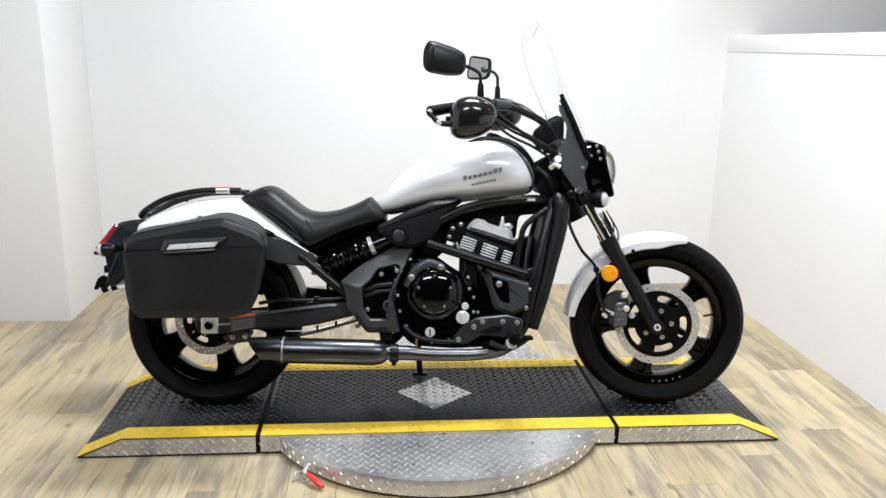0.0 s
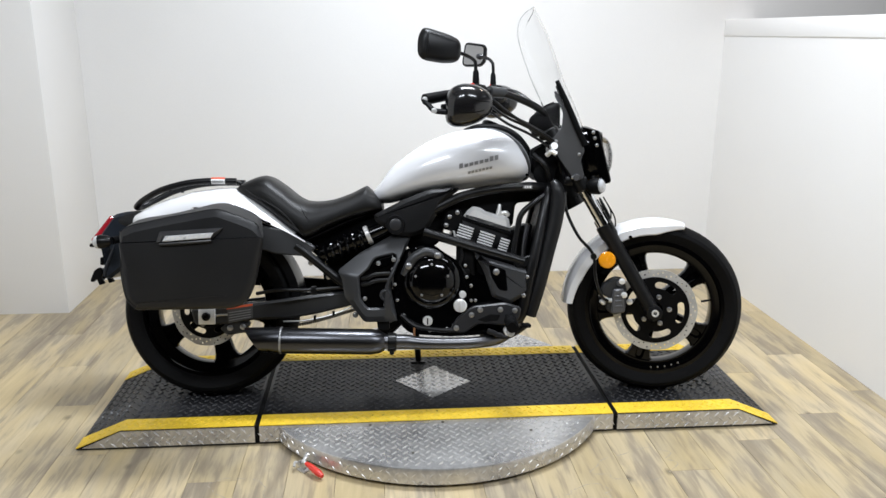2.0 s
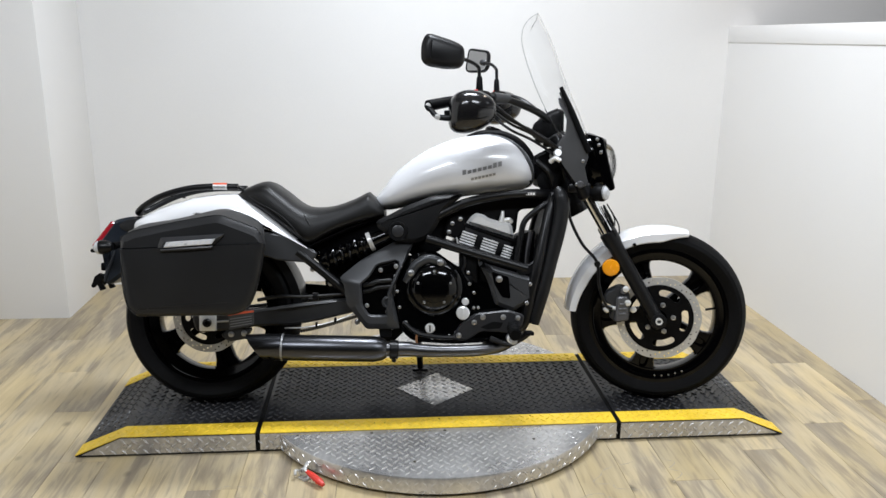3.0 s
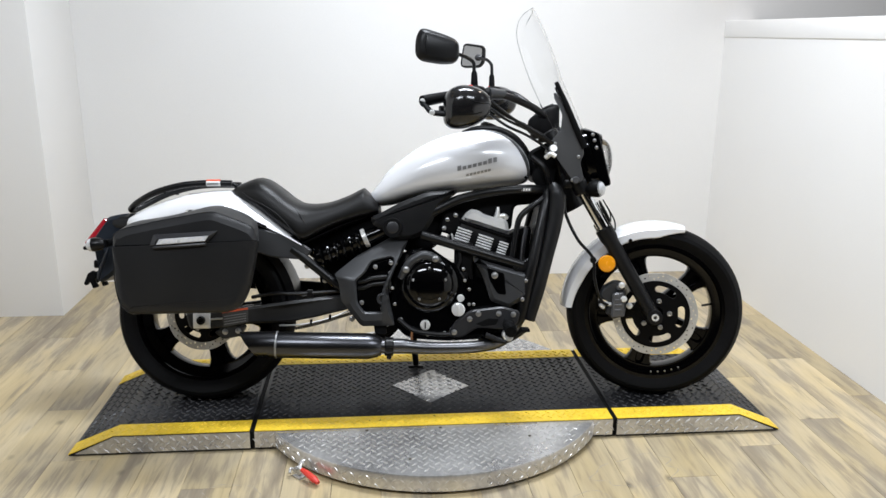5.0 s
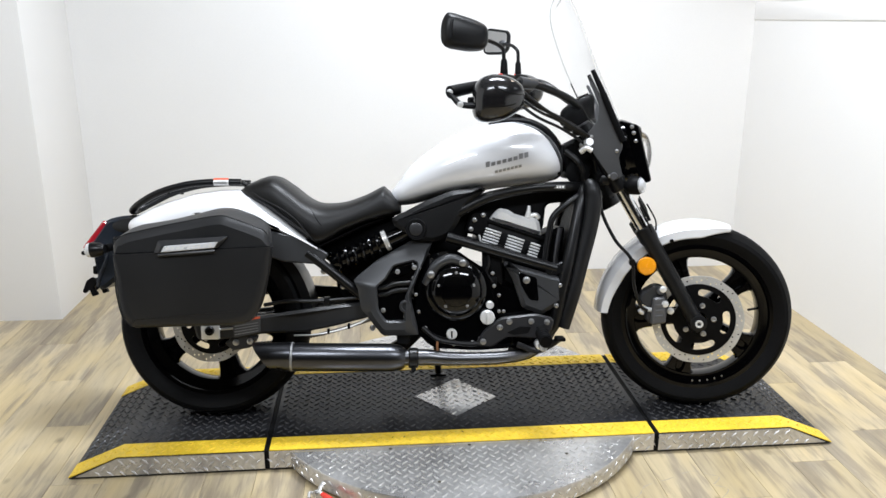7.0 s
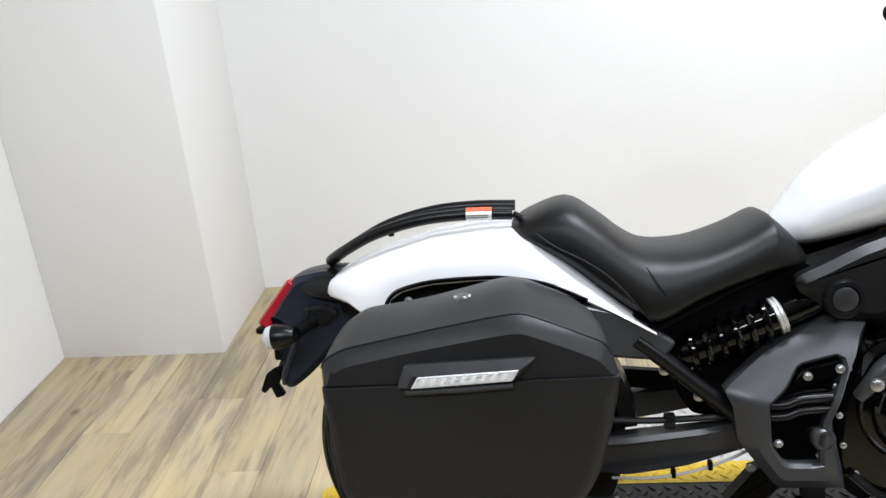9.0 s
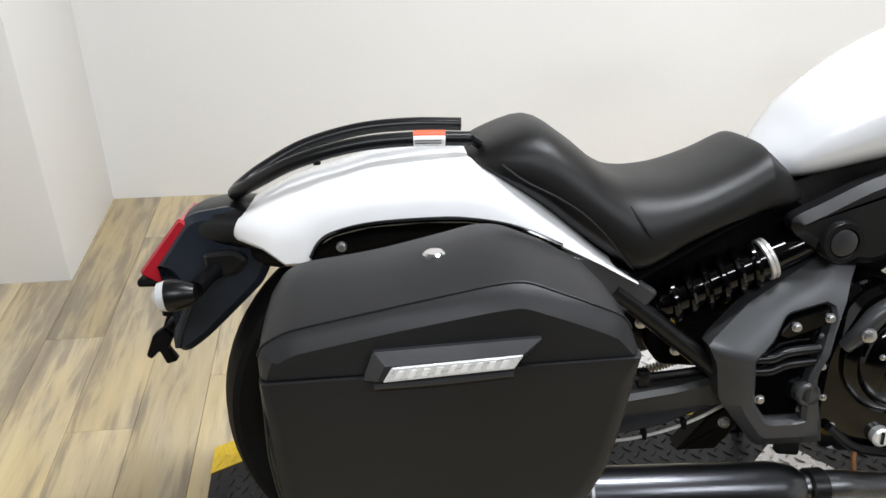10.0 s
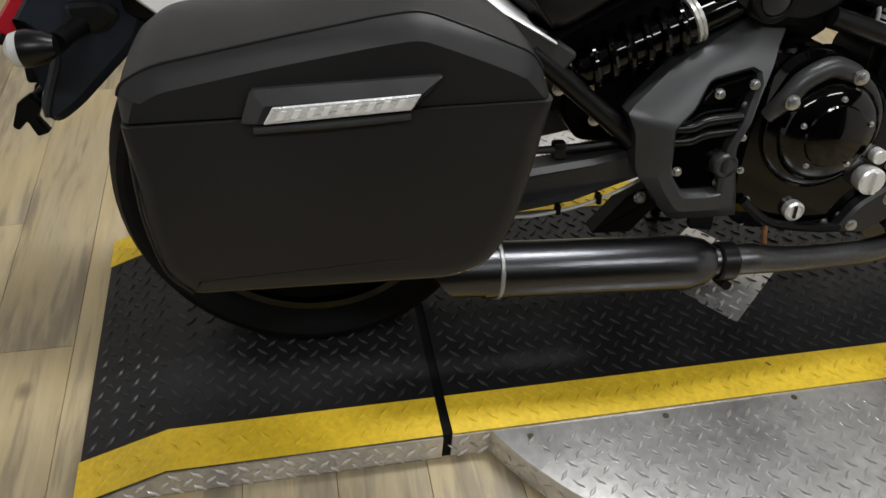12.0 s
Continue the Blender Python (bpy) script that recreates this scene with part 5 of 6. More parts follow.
# ---- frame, swingarm, shock ----
for sgn in (-1, 1):
    y = sgn * 0.15
    part("frame_tube", tube([(-0.03, y, 0.587), (0.15, y, 0.533), (0.321, y * 0.97, 0.482)], 0.0165, 14), SATIN, bike, "black diagonal frame tube")
    part("frame_tube", tube([(0.43, y * 0.55, 0.76), (0.405, y * 0.8, 0.7), (0.365, y, 0.53), (0.34, y, 0.42), (0.315, y * 0.9, 0.3), (0.27, y * 0.8, 0.26)], 0.02, 14), SATIN, bike, "black down tube")
    part("frame_spar", tube([(0.46, y * 0.4, 0.745), (0.409, y * 0.6, 0.741), (0.346, y * 0.8, 0.745), (0.231, y * 0.86, 0.738), (0.116, y * 0.87, 0.715), (0.04, y * 0.88, 0.682), (-0.06, y * 0.88, 0.63)], [0.018, 0.018, 0.017, 0.016, 0.016, 0.017, 0.02], 14), SATIN, bike, "black upper frame spar")
    part("side_cover", plate([(-0.205, 0.648), (-0.162, 0.668), (-0.1, 0.7), (-0.01, 0.735), (0.081, 0.747), (0.1, 0.737), (0.06, 0.707), (0.03, 0.679), (0.007, 0.63), (-0.022, 0.588), (-0.068, 0.571), (-0.124, 0.576), (-0.163, 0.6), (-0.2, 0.625)], sgn * 0.1, sgn * 0.152, 0.014, 0.014), COVER, bike, "black tank side cover")
    part("sub_strut", tube([(-0.475, sgn * 0.14, 0.54), (-0.43, sgn * 0.14, 0.506), (-0.35, sgn * 0.14, 0.44), (-0.28, sgn * 0.138, 0.382)], 0.0155, 12), SATIN, bike, "black frame strut")
    pl = [(-0.32, 0.446), (-0.246, 0.506), (-0.112, 0.58), (-0.06, 0.566), (-0.108, 0.474), (-0.14, 0.395), (-0.13, 0.345), (-0.112, 0.27), (-0.228, 0.268), (-0.296, 0.356), (-0.304, 0.418)]
    inn = [(-0.245, 0.424), (-0.215, 0.45), (-0.192, 0.488), (-0.122, 0.504), (-0.116, 0.488), (-0.156, 0.392), (-0.162, 0.342), (-0.151, 0.318), (-0.217, 0.317), (-0.24, 0.35)]
    outp, innp = round_poly(pl, 0.008), round_poly(inn, 0.008)
    n = 70
    c0 = Vector((-0.19, 0.41))

    def by_angle(poly):
        """The outline met by n rays from the opening's middle."""
        res = []
        for i in range(n):
            w = 2 * math.pi * i / n
            dx, dz = math.cos(w), math.sin(w)
            best = 0
            for a, b in zip(poly, poly[1:] + poly[:1]):
                ax, az, bx, bz = a[0] - c0.x, a[1] - c0.y, b[0] - c0.x, b[1] - c0.y
                den = dx * (bz - az) - dz * (bx - ax)
                if abs(den) > 1e-12:
                    t = (ax * (bz - az) - az * (bx - ax)) / den
                    u = (ax * dz - az * dx) / den
                    if t > 0 and -1e-6 <= u <= 1 + 1e-6:
                        best = max(best, t)
            res.append((c0.x + best * dx, c0.y + best * dz))
        return res

    oo, ii = by_angle(outp), by_angle(innp)
    ys = [sgn * 0.125, sgn * 0.165, sgn * 0.172]
    mid = [(a[0] * 0.58 + b[0] * 0.42, a[1] * 0.58 + b[1] * 0.42) for a, b in zip(oo, ii)]
    rings = [[(x, ys[0], z) for x, z in oo], [(x, sgn * 0.157, z) for x, z in oo], [(x, ys[2], z) for x, z in mid], [(x, ys[2], z) for x, z in inset(ii, -0.006)], [(x, ys[1], z) for x, z in ii], [(x, ys[0], z) for x, z in ii]]
    # above the bend the plate leans in
    rings = [[(x, y - sgn * 0.42 * max(0.0, z - 0.43 - 0.1 * max(0.0, -0.27 - x)), z) for x, y, z in r] for r in rings]
    pp = part("pivot_plate", skin(rings, closed=True), GREY, bike, "dark grey frame pivot plate", pose(-0.008, sgn * 0.016, 0.008))
    cover = slab(innp, [(sgn * 0.11, 0), (sgn * 0.148, 0), (sgn * 0.152, 0.004)])
    for v in cover.verts:
        v.co.y -= sgn * 0.42 * max(0.0, v.co.z - 0.43)
    part("inner_cover", cover, GLOSS, pp, "gloss black inner cover")
    if sgn < 0:
        part("inner_bracket", plate([(-0.205, 0.456), (-0.186, 0.482), (-0.128, 0.498), (-0.122, 0.482), (-0.138, 0.468), (-0.19, 0.449)], -0.136, -0.148, 0.006, 0.002), GLOSS, pp, "gloss black bracket behind the opening")
        for hz in (0.43, 0.409):
            part("coolant_hose", tube([(-0.238, -0.15, hz - 0.012), (-0.215, -0.156, hz - 0.008), (-0.19, -0.157, hz + 0.002), (-0.14, -0.155, hz + 0.006)], 0.0078, 12), SATIN, pp, "black hose behind the opening")
        part("pivot_boss", lathe(-0.155, 0.362, [(0.02, -0.14), (0.02, -0.168), (0.017, -0.172), (0.0125, -0.172), (0.0115, -0.164)], 24), GREY, pp)
        for bx, bz in ((-0.179, 0.471), (-0.126, 0.484), (-0.226, 0.349), (-0.155, 0.328)):
            bolt(pp, bx, -0.151 + 0.06 * max(0.0, bz - 0.43), bz, 0.006, 0.008)
part("fender_bracket", plate([(-0.6, 0.612), (-0.51, 0.596), (-0.46, 0.572), (-0.404, 0.536), (-0.43, 0.503), (-0.475, 0.506), (-0.545, 0.512), (-0.6, 0.53)], -0.128, -0.15, 0.01, 0.005), GREY, bike, "dark grey bracket below the fender rail")
part("shock_boss", lathe(-0.128, 0.613, [(0.034, -0.1), (0.034, -0.158), (0.031, -0.163), (0.024, -0.163), (0.022, -0.159)], 32), SATIN, bike, "black shock mount boss")
part("boss_cap", lathe(-0.128, 0.613, [(0.021, -0.157), (0.021, -0.1615), (0.017, -0.163)], 28), LATCH, bike)
S0, S1 = Vector((-0.4, -0.115, 0.5)), Vector((-0.15, -0.115, 0.608))
shock = part("shock_absorber", turned(S0, S1, [(0, 0.021), (0.05, 0.028), (0.6, 0.0285), (0.63, 0.03), (0.68, 0.031), (0.7, 0.026), (0.9, 0.024), (1, 0.02)], 20), GLOSS, bike, "black offset rear shock")
axis = (S1 - S0).normalized()
sd = axis.cross(Vector((0, 1, 0))).normalized()
su = sd.cross(axis)
coil = [S0.lerp(S1, 0.03 + 0.6 * i / 96) + (sd * math.cos(i * 2 * math.pi / 16) + su * math.sin(i * 2 * math.pi / 16)) * 0.0335 for i in range(97)]
part("coil_spring", tube(coil, 0.0068, 8, 1), GLOSS, shock, "black coil spring")
part("preload_collar", turned(S0.lerp(S1, 0.67), S0.lerp(S1, 0.73), [(0, 0.029), (0.15, 0.0345), (0.4, 0.0345), (0.5, 0.0325), (0.6, 0.0345), (0.85, 0.0345), (1, 0.029)], 24), STEEL, shock, "bright preload collar")
swing_pts = [(-0.845, 0.322), (-0.724, 0.327), (-0.624, 0.338), (-0.484, 0.36), (-0.345, 0.376), (-0.28, 0.381), (-0.25, 0.345), (-0.29, 0.328), (-0.322, 0.321), (-0.4, 0.304), (-0.485, 0.289), (-0.624, 0.28), (-0.725, 0.266), (-0.83, 0.26)]
for sgn in (-1, 1):
    arm_bm = plate(swing_pts, sgn * 0.092, sgn * 0.132, 0.02, 0.008)
    for v in arm_bm.verts:
        f = min(1.0, max(0.0, (v.co.x + 0.62) / 0.14))
        if abs(v.co.y) > 0.1:
            v.co.y += sgn * 0.028 * f * f * (3 - 2 * f) * min(1.0, max(0.25, (-0.27 - v.co.x) / 0.12))
    sw = part("swingarm", arm_bm, SWING, bike, "black swingarm")
    if sgn < 0:
        part("axle_block", box(-0.815, -0.757, -0.141, -0.12, 0.266, 0.322, 0.004), ALU, sw, "bright axle adjuster block")
        part("axle_nut", lathe(-0.786, 0.295, [(0.015, -0.14), (0.015, -0.15), (0.012, -0.153), (0.008, -0.153), (0.007, -0.147)], 12), SATIN, sw)
        part("adjuster_bolt", tube([(-0.757, -0.13, 0.297), (-0.7, -0.13, 0.301)], 0.004), SCREWS, sw)
        lab = part("warning_label", slab([(-0.717, 0.325), (-0.628, 0.337), (-0.628, 0.288), (-0.712, 0.27)], [(-0.1325, 0), (-0.134, 0)]), STICKER_DARK, sw, "grey instruction sticker")
        part("label_heading", slab([(-0.717, 0.326), (-0.628, 0.338), (-0.628, 0.331), (-0.717, 0.318)], [(-0.1338, 0), (-0.135, 0)]), STICKER_RED, lab, "orange sticker heading")
        for k in range(4):
            part("print_bar", slab([(-0.71, 0.308 - k * 0.009), (-0.635, 0.319 - k * 0.0085), (-0.635, 0.316 - k * 0.0085), (-0.71, 0.305 - k * 0.009)], [(-0.1338, 0), (-0.1348, 0)]), DECALGREY, lab)
part("rear_hugger", skin([[(RX + r * math.cos(a), y, RZ + r * math.sin(a)) for y, r in ((-0.085, 0.30), (-0.085, 0.33), (0, 0.336), (0.085, 0.33), (0.085, 0.30), (0, 0.326))] for a in np.linspace(radians(8), radians(47), 14)]), SATIN, bike, "black wheel hugger")
part("brake_hose", tube([(-0.62, -0.1, 0.37), (-0.54, -0.13, 0.385), (-0.47, -0.135, 0.385), (-0.4, -0.135, 0.388), (-0.33, -0.13, 0.392), (-0.28, -0.12, 0.394)], 0.0065, 8), SATIN, bike, "rear brake hose")
part("sensor_cable", tube([(-0.52, -0.14, 0.276), (-0.45, -0.146, 0.279), (-0.38, -0.146, 0.292), (-0.32, -0.14, 0.31), (-0.27, -0.13, 0.33)], 0.0028, 8), STEEL, bike, "thin steel-grey sensor cable")
for cx, cz in ((-0.41, 0.287), (-0.345, 0.303)):
    part("cable_clip", box(cx - 0.004, cx + 0.004, -0.151, -0.135, cz - 0.007, cz + 0.01, 0.002), MATTE, bike)
part("hose_clip", box(-0.425, -0.405, -0.142, -0.122, 0.371, 0.398, 0.003), SATIN, bike)
part("inner_mudguard", skin([[(RX + r * math.cos(a), y, RZ + r * math.sin(a)) for y, r in ((-0.088, 0.325), (-0.088, 0.335), (0, 0.342), (0.088, 0.335), (0.088, 0.325), (0, 0.332))] for a in np.linspace(radians(46), radians(112), 16)]), MATTE, bike, "black inner mudguard over the tyre")
rc = part("rear_caliper", plate([(-0.72, 0.225), (-0.66, 0.235), (-0.64, 0.27), (-0.7, 0.28), (-0.75, 0.25)], -0.075, -0.118, 0.012, 0.005), GREY, bike, "rear brake caliper")
for bx, bz in ((-0.71, 0.252), (-0.665, 0.255)):
    bolt(rc, bx, -0.118, bz, 0.008, 0.008)
for bx, bz in ((-0.424, 0.48), (-0.363, 0.431), (-0.309, 0.453), (-0.27, 0.296)):
    bolt(bike, bx, -0.13, bz, 0.0075, 0.008, name="frame_bolt")
# chain: its lower run on the far side
for run in ([(-0.76, 0.205), (-0.62, 0.214), (-0.484, 0.235), (-0.396, 0.256), (-0.31, 0.282), (-0.24, 0.305)],):
    bm = bmesh.new()
    line = curve_points([(a, 0.1, b) for a, b in run], 12)
    for p, q in list(zip(line, line[1:]))[::1]:
        c, h = (p + q) / 2, (q - p) * 0.42
        w = Vector((-h.z, 0, h.x)).normalized() * 0.006
        skin([[c - h + w * 0.7, c - h * 0.6 + w, c + h * 0.6 + w, c + h + w * 0.7, c + h - w * 0.7, c + h * 0.6 - w, c - h * 0.6 - w, c - h - w * 0.7], [v + Vector((0, 0.014, 0)) for v in (c - h + w * 0.7, c - h * 0.6 + w, c + h * 0.6 + w, c + h + w * 0.7, c + h - w * 0.7, c + h * 0.6 - w, c - h * 0.6 - w, c - h - w * 0.7)]], bm=bm)
    tagged(part("drive_chain", bm, CHAIN, bike, "run of drive chain"), kind="stuff")
part("chain_guard", plate([(-0.8, 0.43), (-0.6, 0.42), (-0.4, 0.405), (-0.26, 0.4), (-0.26, 0.36), (-0.4, 0.365), (-0.6, 0.38), (-0.8, 0.39)], 0.09, 0.12, 0.01, 0.004), MATTE, bike, "black chain guard")
part("linkage_cover", plate([(-0.395, 0.5), (-0.25, 0.5), (-0.25, 0.355), (-0.36, 0.365), (-0.39, 0.41)], 0.06, -0.05, 0.015, 0.006), MATTE, bike, "black shock linkage cover")
part("sprocket", lathe(RX, RZ, [(0.105, 0.1), (0.105, 0.106), (0.06, 0.106), (0.06, 0.1)], 48, hole=True), STEEL, bike, "rear sprocket")
stand = part("side_stand", tube([(-0.06, 0.12, 0.24), (-0.057, 0.18, 0.17), (-0.05, 0.262, 0.064)], 0.012), SATIN, bike, "black side stand")
part("stand_foot", box(-0.08, -0.02, 0.235, 0.295, 0.052, 0.062, 0.003), SATIN, stand)

# ---- engine ----
eng = new("engine")
eng.parent = bike
tagged(eng, "black liquid-cooled twin engine with silver cylinder head")
part("crankcase", plate([(-0.15, 0.30), (-0.14, 0.44), (-0.09, 0.53), (-0.03, 0.545), (0.015, 0.53), (0.05, 0.495), (0.12, 0.485), (0.16, 0.44), (0.3, 0.4), (0.31, 0.31), (0.26, 0.225), (0.06, 0.215), (-0.08, 0.225)], 0.15, -0.135, 0.03, 0.02), GLOSS, eng, "black crankcase")
part("side_casting", plate([(-0.135, 0.31), (-0.128, 0.43), (-0.08, 0.53), (-0.005, 0.55), (0.04, 0.517), (0.1, 0.478), (0.14, 0.36), (0.13, 0.29), (0.06, 0.245), (-0.04, 0.24), (-0.1, 0.262)], -0.13, -0.158, 0.03, 0.01), GLOSS, eng)
clutch = part("clutch_cover", lathe(-0.003, 0.418, [(0.1, -0.15), (0.098, -0.166), (0.09, -0.174), (0.082, -0.176), (0.078, -0.184), (0.066, -0.192), (0.05, -0.197), (0.048, -0.2), (0.03, -0.204), (0.004, -0.206)], 56), GLOSS, eng, "gloss black round clutch cover")
part("cover_arch", tube([(-0.1, -0.16, 0.44), (-0.083, -0.172, 0.47), (-0.062, -0.174, 0.5), (-0.022, -0.174, 0.519), (0.017, -0.172, 0.507), (0.035, -0.16, 0.49)], [0.012, 0.0155, 0.016, 0.016, 0.015, 0.011], 14), GREY, eng, "raised arched casting")
for bx, bz in ((-0.082, 0.471), (0.018, 0.507)):
    bolt(eng, bx, -0.187, bz, 0.009, 0.009)
for k in range(5):
    a = radians(18 + k * 72)
    bolt(clutch, -0.003 + 0.058 * math.cos(a), -0.194, 0.418 + 0.058 * math.sin(a), 0.0036, 0.005)
for bx, bz in ((-0.118, 0.49), (-0.138, 0.458), (-0.13, 0.405), (-0.122, 0.35), (-0.1, 0.298), (-0.065, 0.262), (0.073, 0.262), (0.115, 0.47), (0.12, 0.43), (0.135, 0.4), (0.15, 0.348), (0.135, 0.348), (0.05, 0.25), (-0.01, 0.243)):
    bolt(eng, bx, -0.157, bz, 0.0045, 0.005)
oil = part("oil_cap", lathe(0.096, 0.332, [(0.021, -0.158), (0.023, -0.17), (0.023, -0.182), (0.0195, -0.185), (0.004, -0.185)], 32), ALU, eng, "bright ribbed oil filler cap")
part("cap_grip", box(0.092, 0.1, -0.192, -0.184, 0.313, 0.351, 0.002), ALU, oil)
part("oil_plug", lathe(0.105, 0.37, [(0.0125, -0.155), (0.0125, -0.172), (0.01, -0.175)], 20), ALU, eng)
plug = part("timing_plug", lathe(-0.017, 0.278, [(0.017, -0.158), (0.017, -0.17), (0.013, -0.173), (0.011, -0.17)], 24), ALU, eng, "slotted bright plug")
part("plug_slot", box(-0.019, -0.015, -0.1735, -0.1695, 0.267, 0.288), GLOSS, plug)
# cylinder block with fins, tilted forward
CYL = Matrix.Translation((0.176, 0, 0.565)) @ Matrix.Rotation(radians(18.5), 4, "Y")
blk = part("cylinder_block", box(-0.105, 0.105, -0.1, 0.12, -0.055, 0.05, 0.006), SATIN, eng, "black finned cylinder block", CYL)
for col in range(3):
    for row in range(6):
        x0 = -0.089 + col * 0.0775
        z0 = -0.03 + row * 0.0095
        w = (0.053, 0.055, 0.033)[col]
        part("fin", box(x0, x0 + w, -0.112, -0.098, z0, z0 + 0.0056, 0.001), ALU, blk)
part("cylinder_head", slab(round_poly([(0.109, 0.638), (0.128, 0.664), (0.145, 0.677), (0.172, 0.672), (0.19, 0.659), (0.228, 0.648), (0.26, 0.644), (0.273, 0.632), (0.28, 0.586), (0.22, 0.604), (0.161, 0.624)], 0.006), [(-0.112, 0.012), (-0.1, 0.0), (0.1, 0.0), (0.108, 0.008)]), POLISHED, eng, "bright cylinder head cover")
part("coolant_neck", tube([(0.236, -0.098, 0.645), (0.239, -0.1, 0.67), (0.24, -0.1, 0.684)], [0.011, 0.007, 0.005], 12), ALU, eng, "bright coolant neck")
part("coolant_neck_elbow", tube([(0.24, -0.095, 0.65), (0.262, -0.095, 0.654), (0.272, -0.09, 0.644)], 0.008, 10), ALU, eng)
part("starter_cable", tube([(0.1, -0.14, 0.545), (0.104, -0.146, 0.5), (0.096, -0.146, 0.47), (0.118, -0.146, 0.44)], 0.005, 8), SATIN, eng, "black cable")
part("sensor_plug", box(0.098, 0.13, -0.15, -0.135, 0.43, 0.458, 0.004), MATTE, eng, "black sensor plug")
part("intake_rod", tube([(0.07, -0.1, 0.61), (0.078, -0.105, 0.585), (0.083, -0.1, 0.56)], 0.0035, 8), ALU, eng)
part("head_gasket_band", box(-0.11, 0.11, -0.108, 0.11, 0.04, 0.053, 0.002), MATTE, eng, "", CYL)
part("cylinder_rear", box(-0.08, 0.09, -0.09, 0.1, 0.43, 0.49, 0.01), MATTE, eng)
part("throttle_body", plate([(0.03, 0.6), (0.05, 0.665), (0.1, 0.672), (0.11, 0.62), (0.08, 0.585)], -0.04, -0.11, 0.012, 0.006), MATTE, eng, "black intake body")
for bx, bz in ((0.062, 0.64), (0.09, 0.655), (0.05, 0.61)):
    bolt(eng, bx, -0.11, bz, 0.006, 0.006)
part("coolant_pipe", tube([(0.286, -0.13, 0.5), (0.299, -0.13, 0.588), (0.313, -0.13, 0.646), (0.349, -0.13, 0.682), (0.395, -0.12, 0.714)], 0.0105, 12), SATIN, eng, "black coolant hose")
part("coolant_pipe", tube([(0.318, -0.142, 0.495), (0.323, -0.144, 0.55), (0.334, -0.14, 0.612)], 0.0085, 10), MUFFLER, eng, "bright coolant pipe")
part("gear_case", box(0.085, 0.15, -0.135, -0.1, 0.4, 0.56, 0.008), MATTE, eng)
low = part("lower_cover", plate([(0.148, 0.508), (0.227, 0.486), (0.338, 0.453), (0.341, 0.375), (0.272, 0.335), (0.21, 0.358), (0.18, 0.45)], -0.12, -0.166, 0.008, 0.014), GREY, eng, "dark grey angular engine cover")
# The V recess is a flat black plate; its shade is only colour.
part("cover_recess_shade", plate([(0.195, 0.475), (0.255, 0.455), (0.262, 0.38), (0.232, 0.385), (0.205, 0.43)], -0.164, -0.1675, 0.008, 0.001), GLOSS, low)
bolt(low, 0.222, -0.167, 0.448, 0.009, 0.008)
for bx, bz in ((0.33, 0.43), (0.318, 0.365)):
    bolt(low, bx, -0.164, bz, 0.006, 0.006)

part("airbox", plate([(-0.16, 0.64), (0.02, 0.7), (0.2, 0.745), (0.4, 0.76), (0.42, 0.7), (0.3, 0.69), (0.29, 0.6), (0.06, 0.65), (0.03, 0.55), (-0.05, 0.5), (-0.12, 0.56)], 0.07, -0.075, 0.02, 0.01), MATTE, bike, "black airbox under the tank")
part("battery_box", plate([(-0.44, 0.56), (-0.3, 0.62), (-0.16, 0.66), (-0.08, 0.6), (-0.1, 0.48), (-0.22, 0.47), (-0.33, 0.43), (-0.4, 0.47)], 0.09, -0.06, 0.02, 0.01), MATTE, bike, "black battery box under the seat")
part("front_casting", plate([(0.15, 0.5), (0.3, 0.6), (0.36, 0.62), (0.33, 0.4), (0.28, 0.3), (0.15, 0.3)], 0.1, -0.1, 0.02, 0.01), MATTE, eng)
spar_label = part("frame_label", box(0.3, 0.352, -0.1392, -0.134, 0.7365, 0.7505, 0.001), STICKER_DARK, bike, "small dark label on the frame spar")
for k in range(5):
    part("print_bar", box(0.304 + k * 0.0092, 0.3105 + k * 0.0092, -0.1402, -0.139, 0.7395, 0.7475), STICKER, spar_label)
part("frame_gusset", plate([(0.285, 0.478), (0.37, 0.522), (0.362, 0.478), (0.325, 0.462), (0.29, 0.462)], -0.125, -0.158, 0.006, 0.004), SATIN, bike, "black gusset at the down tube")
part("splash_guard", plate([(-0.6, 0.62), (-0.46, 0.57), (-0.42, 0.53), (-0.43, 0.515), (-0.48, 0.535), (-0.56, 0.575)], 0.08, -0.07, 0.01, 0.004), MATTE, bike, "black inner splash guard")
part("stand_bracket", plate([(-0.277, 0.137), (-0.219, 0.209), (-0.14, 0.252), (-0.1, 0.248), (-0.15, 0.2), (-0.2, 0.137)], 0.04, 0.085, 0.004, 0.003), MATTE, bike, "black side stand bracket")

# radiator and its side
rad = part("radiator", skin([[(x, y, z) for x, z in ((0.31, 0.33), (0.36, 0.32), (0.438, 0.70), (0.40, 0.70))] for y in (-0.125, 0.125)]), RADIATOR, bike, "black radiator core")
for sgn in (-1, 1):
    part("radiator_shroud", tube([(0.425, sgn * 0.135, 0.762), (0.437, sgn * 0.145, 0.735), (0.441, sgn * 0.145, 0.69), (0.428, sgn * 0.145, 0.61), (0.404, sgn * 0.145, 0.515), (0.375, sgn * 0.145, 0.4), (0.345, sgn * 0.14, 0.29)], [0.016, 0.024, 0.027, 0.026, 0.025, 0.024, 0.02], 16), COVER, rad, "black radiator side shroud")
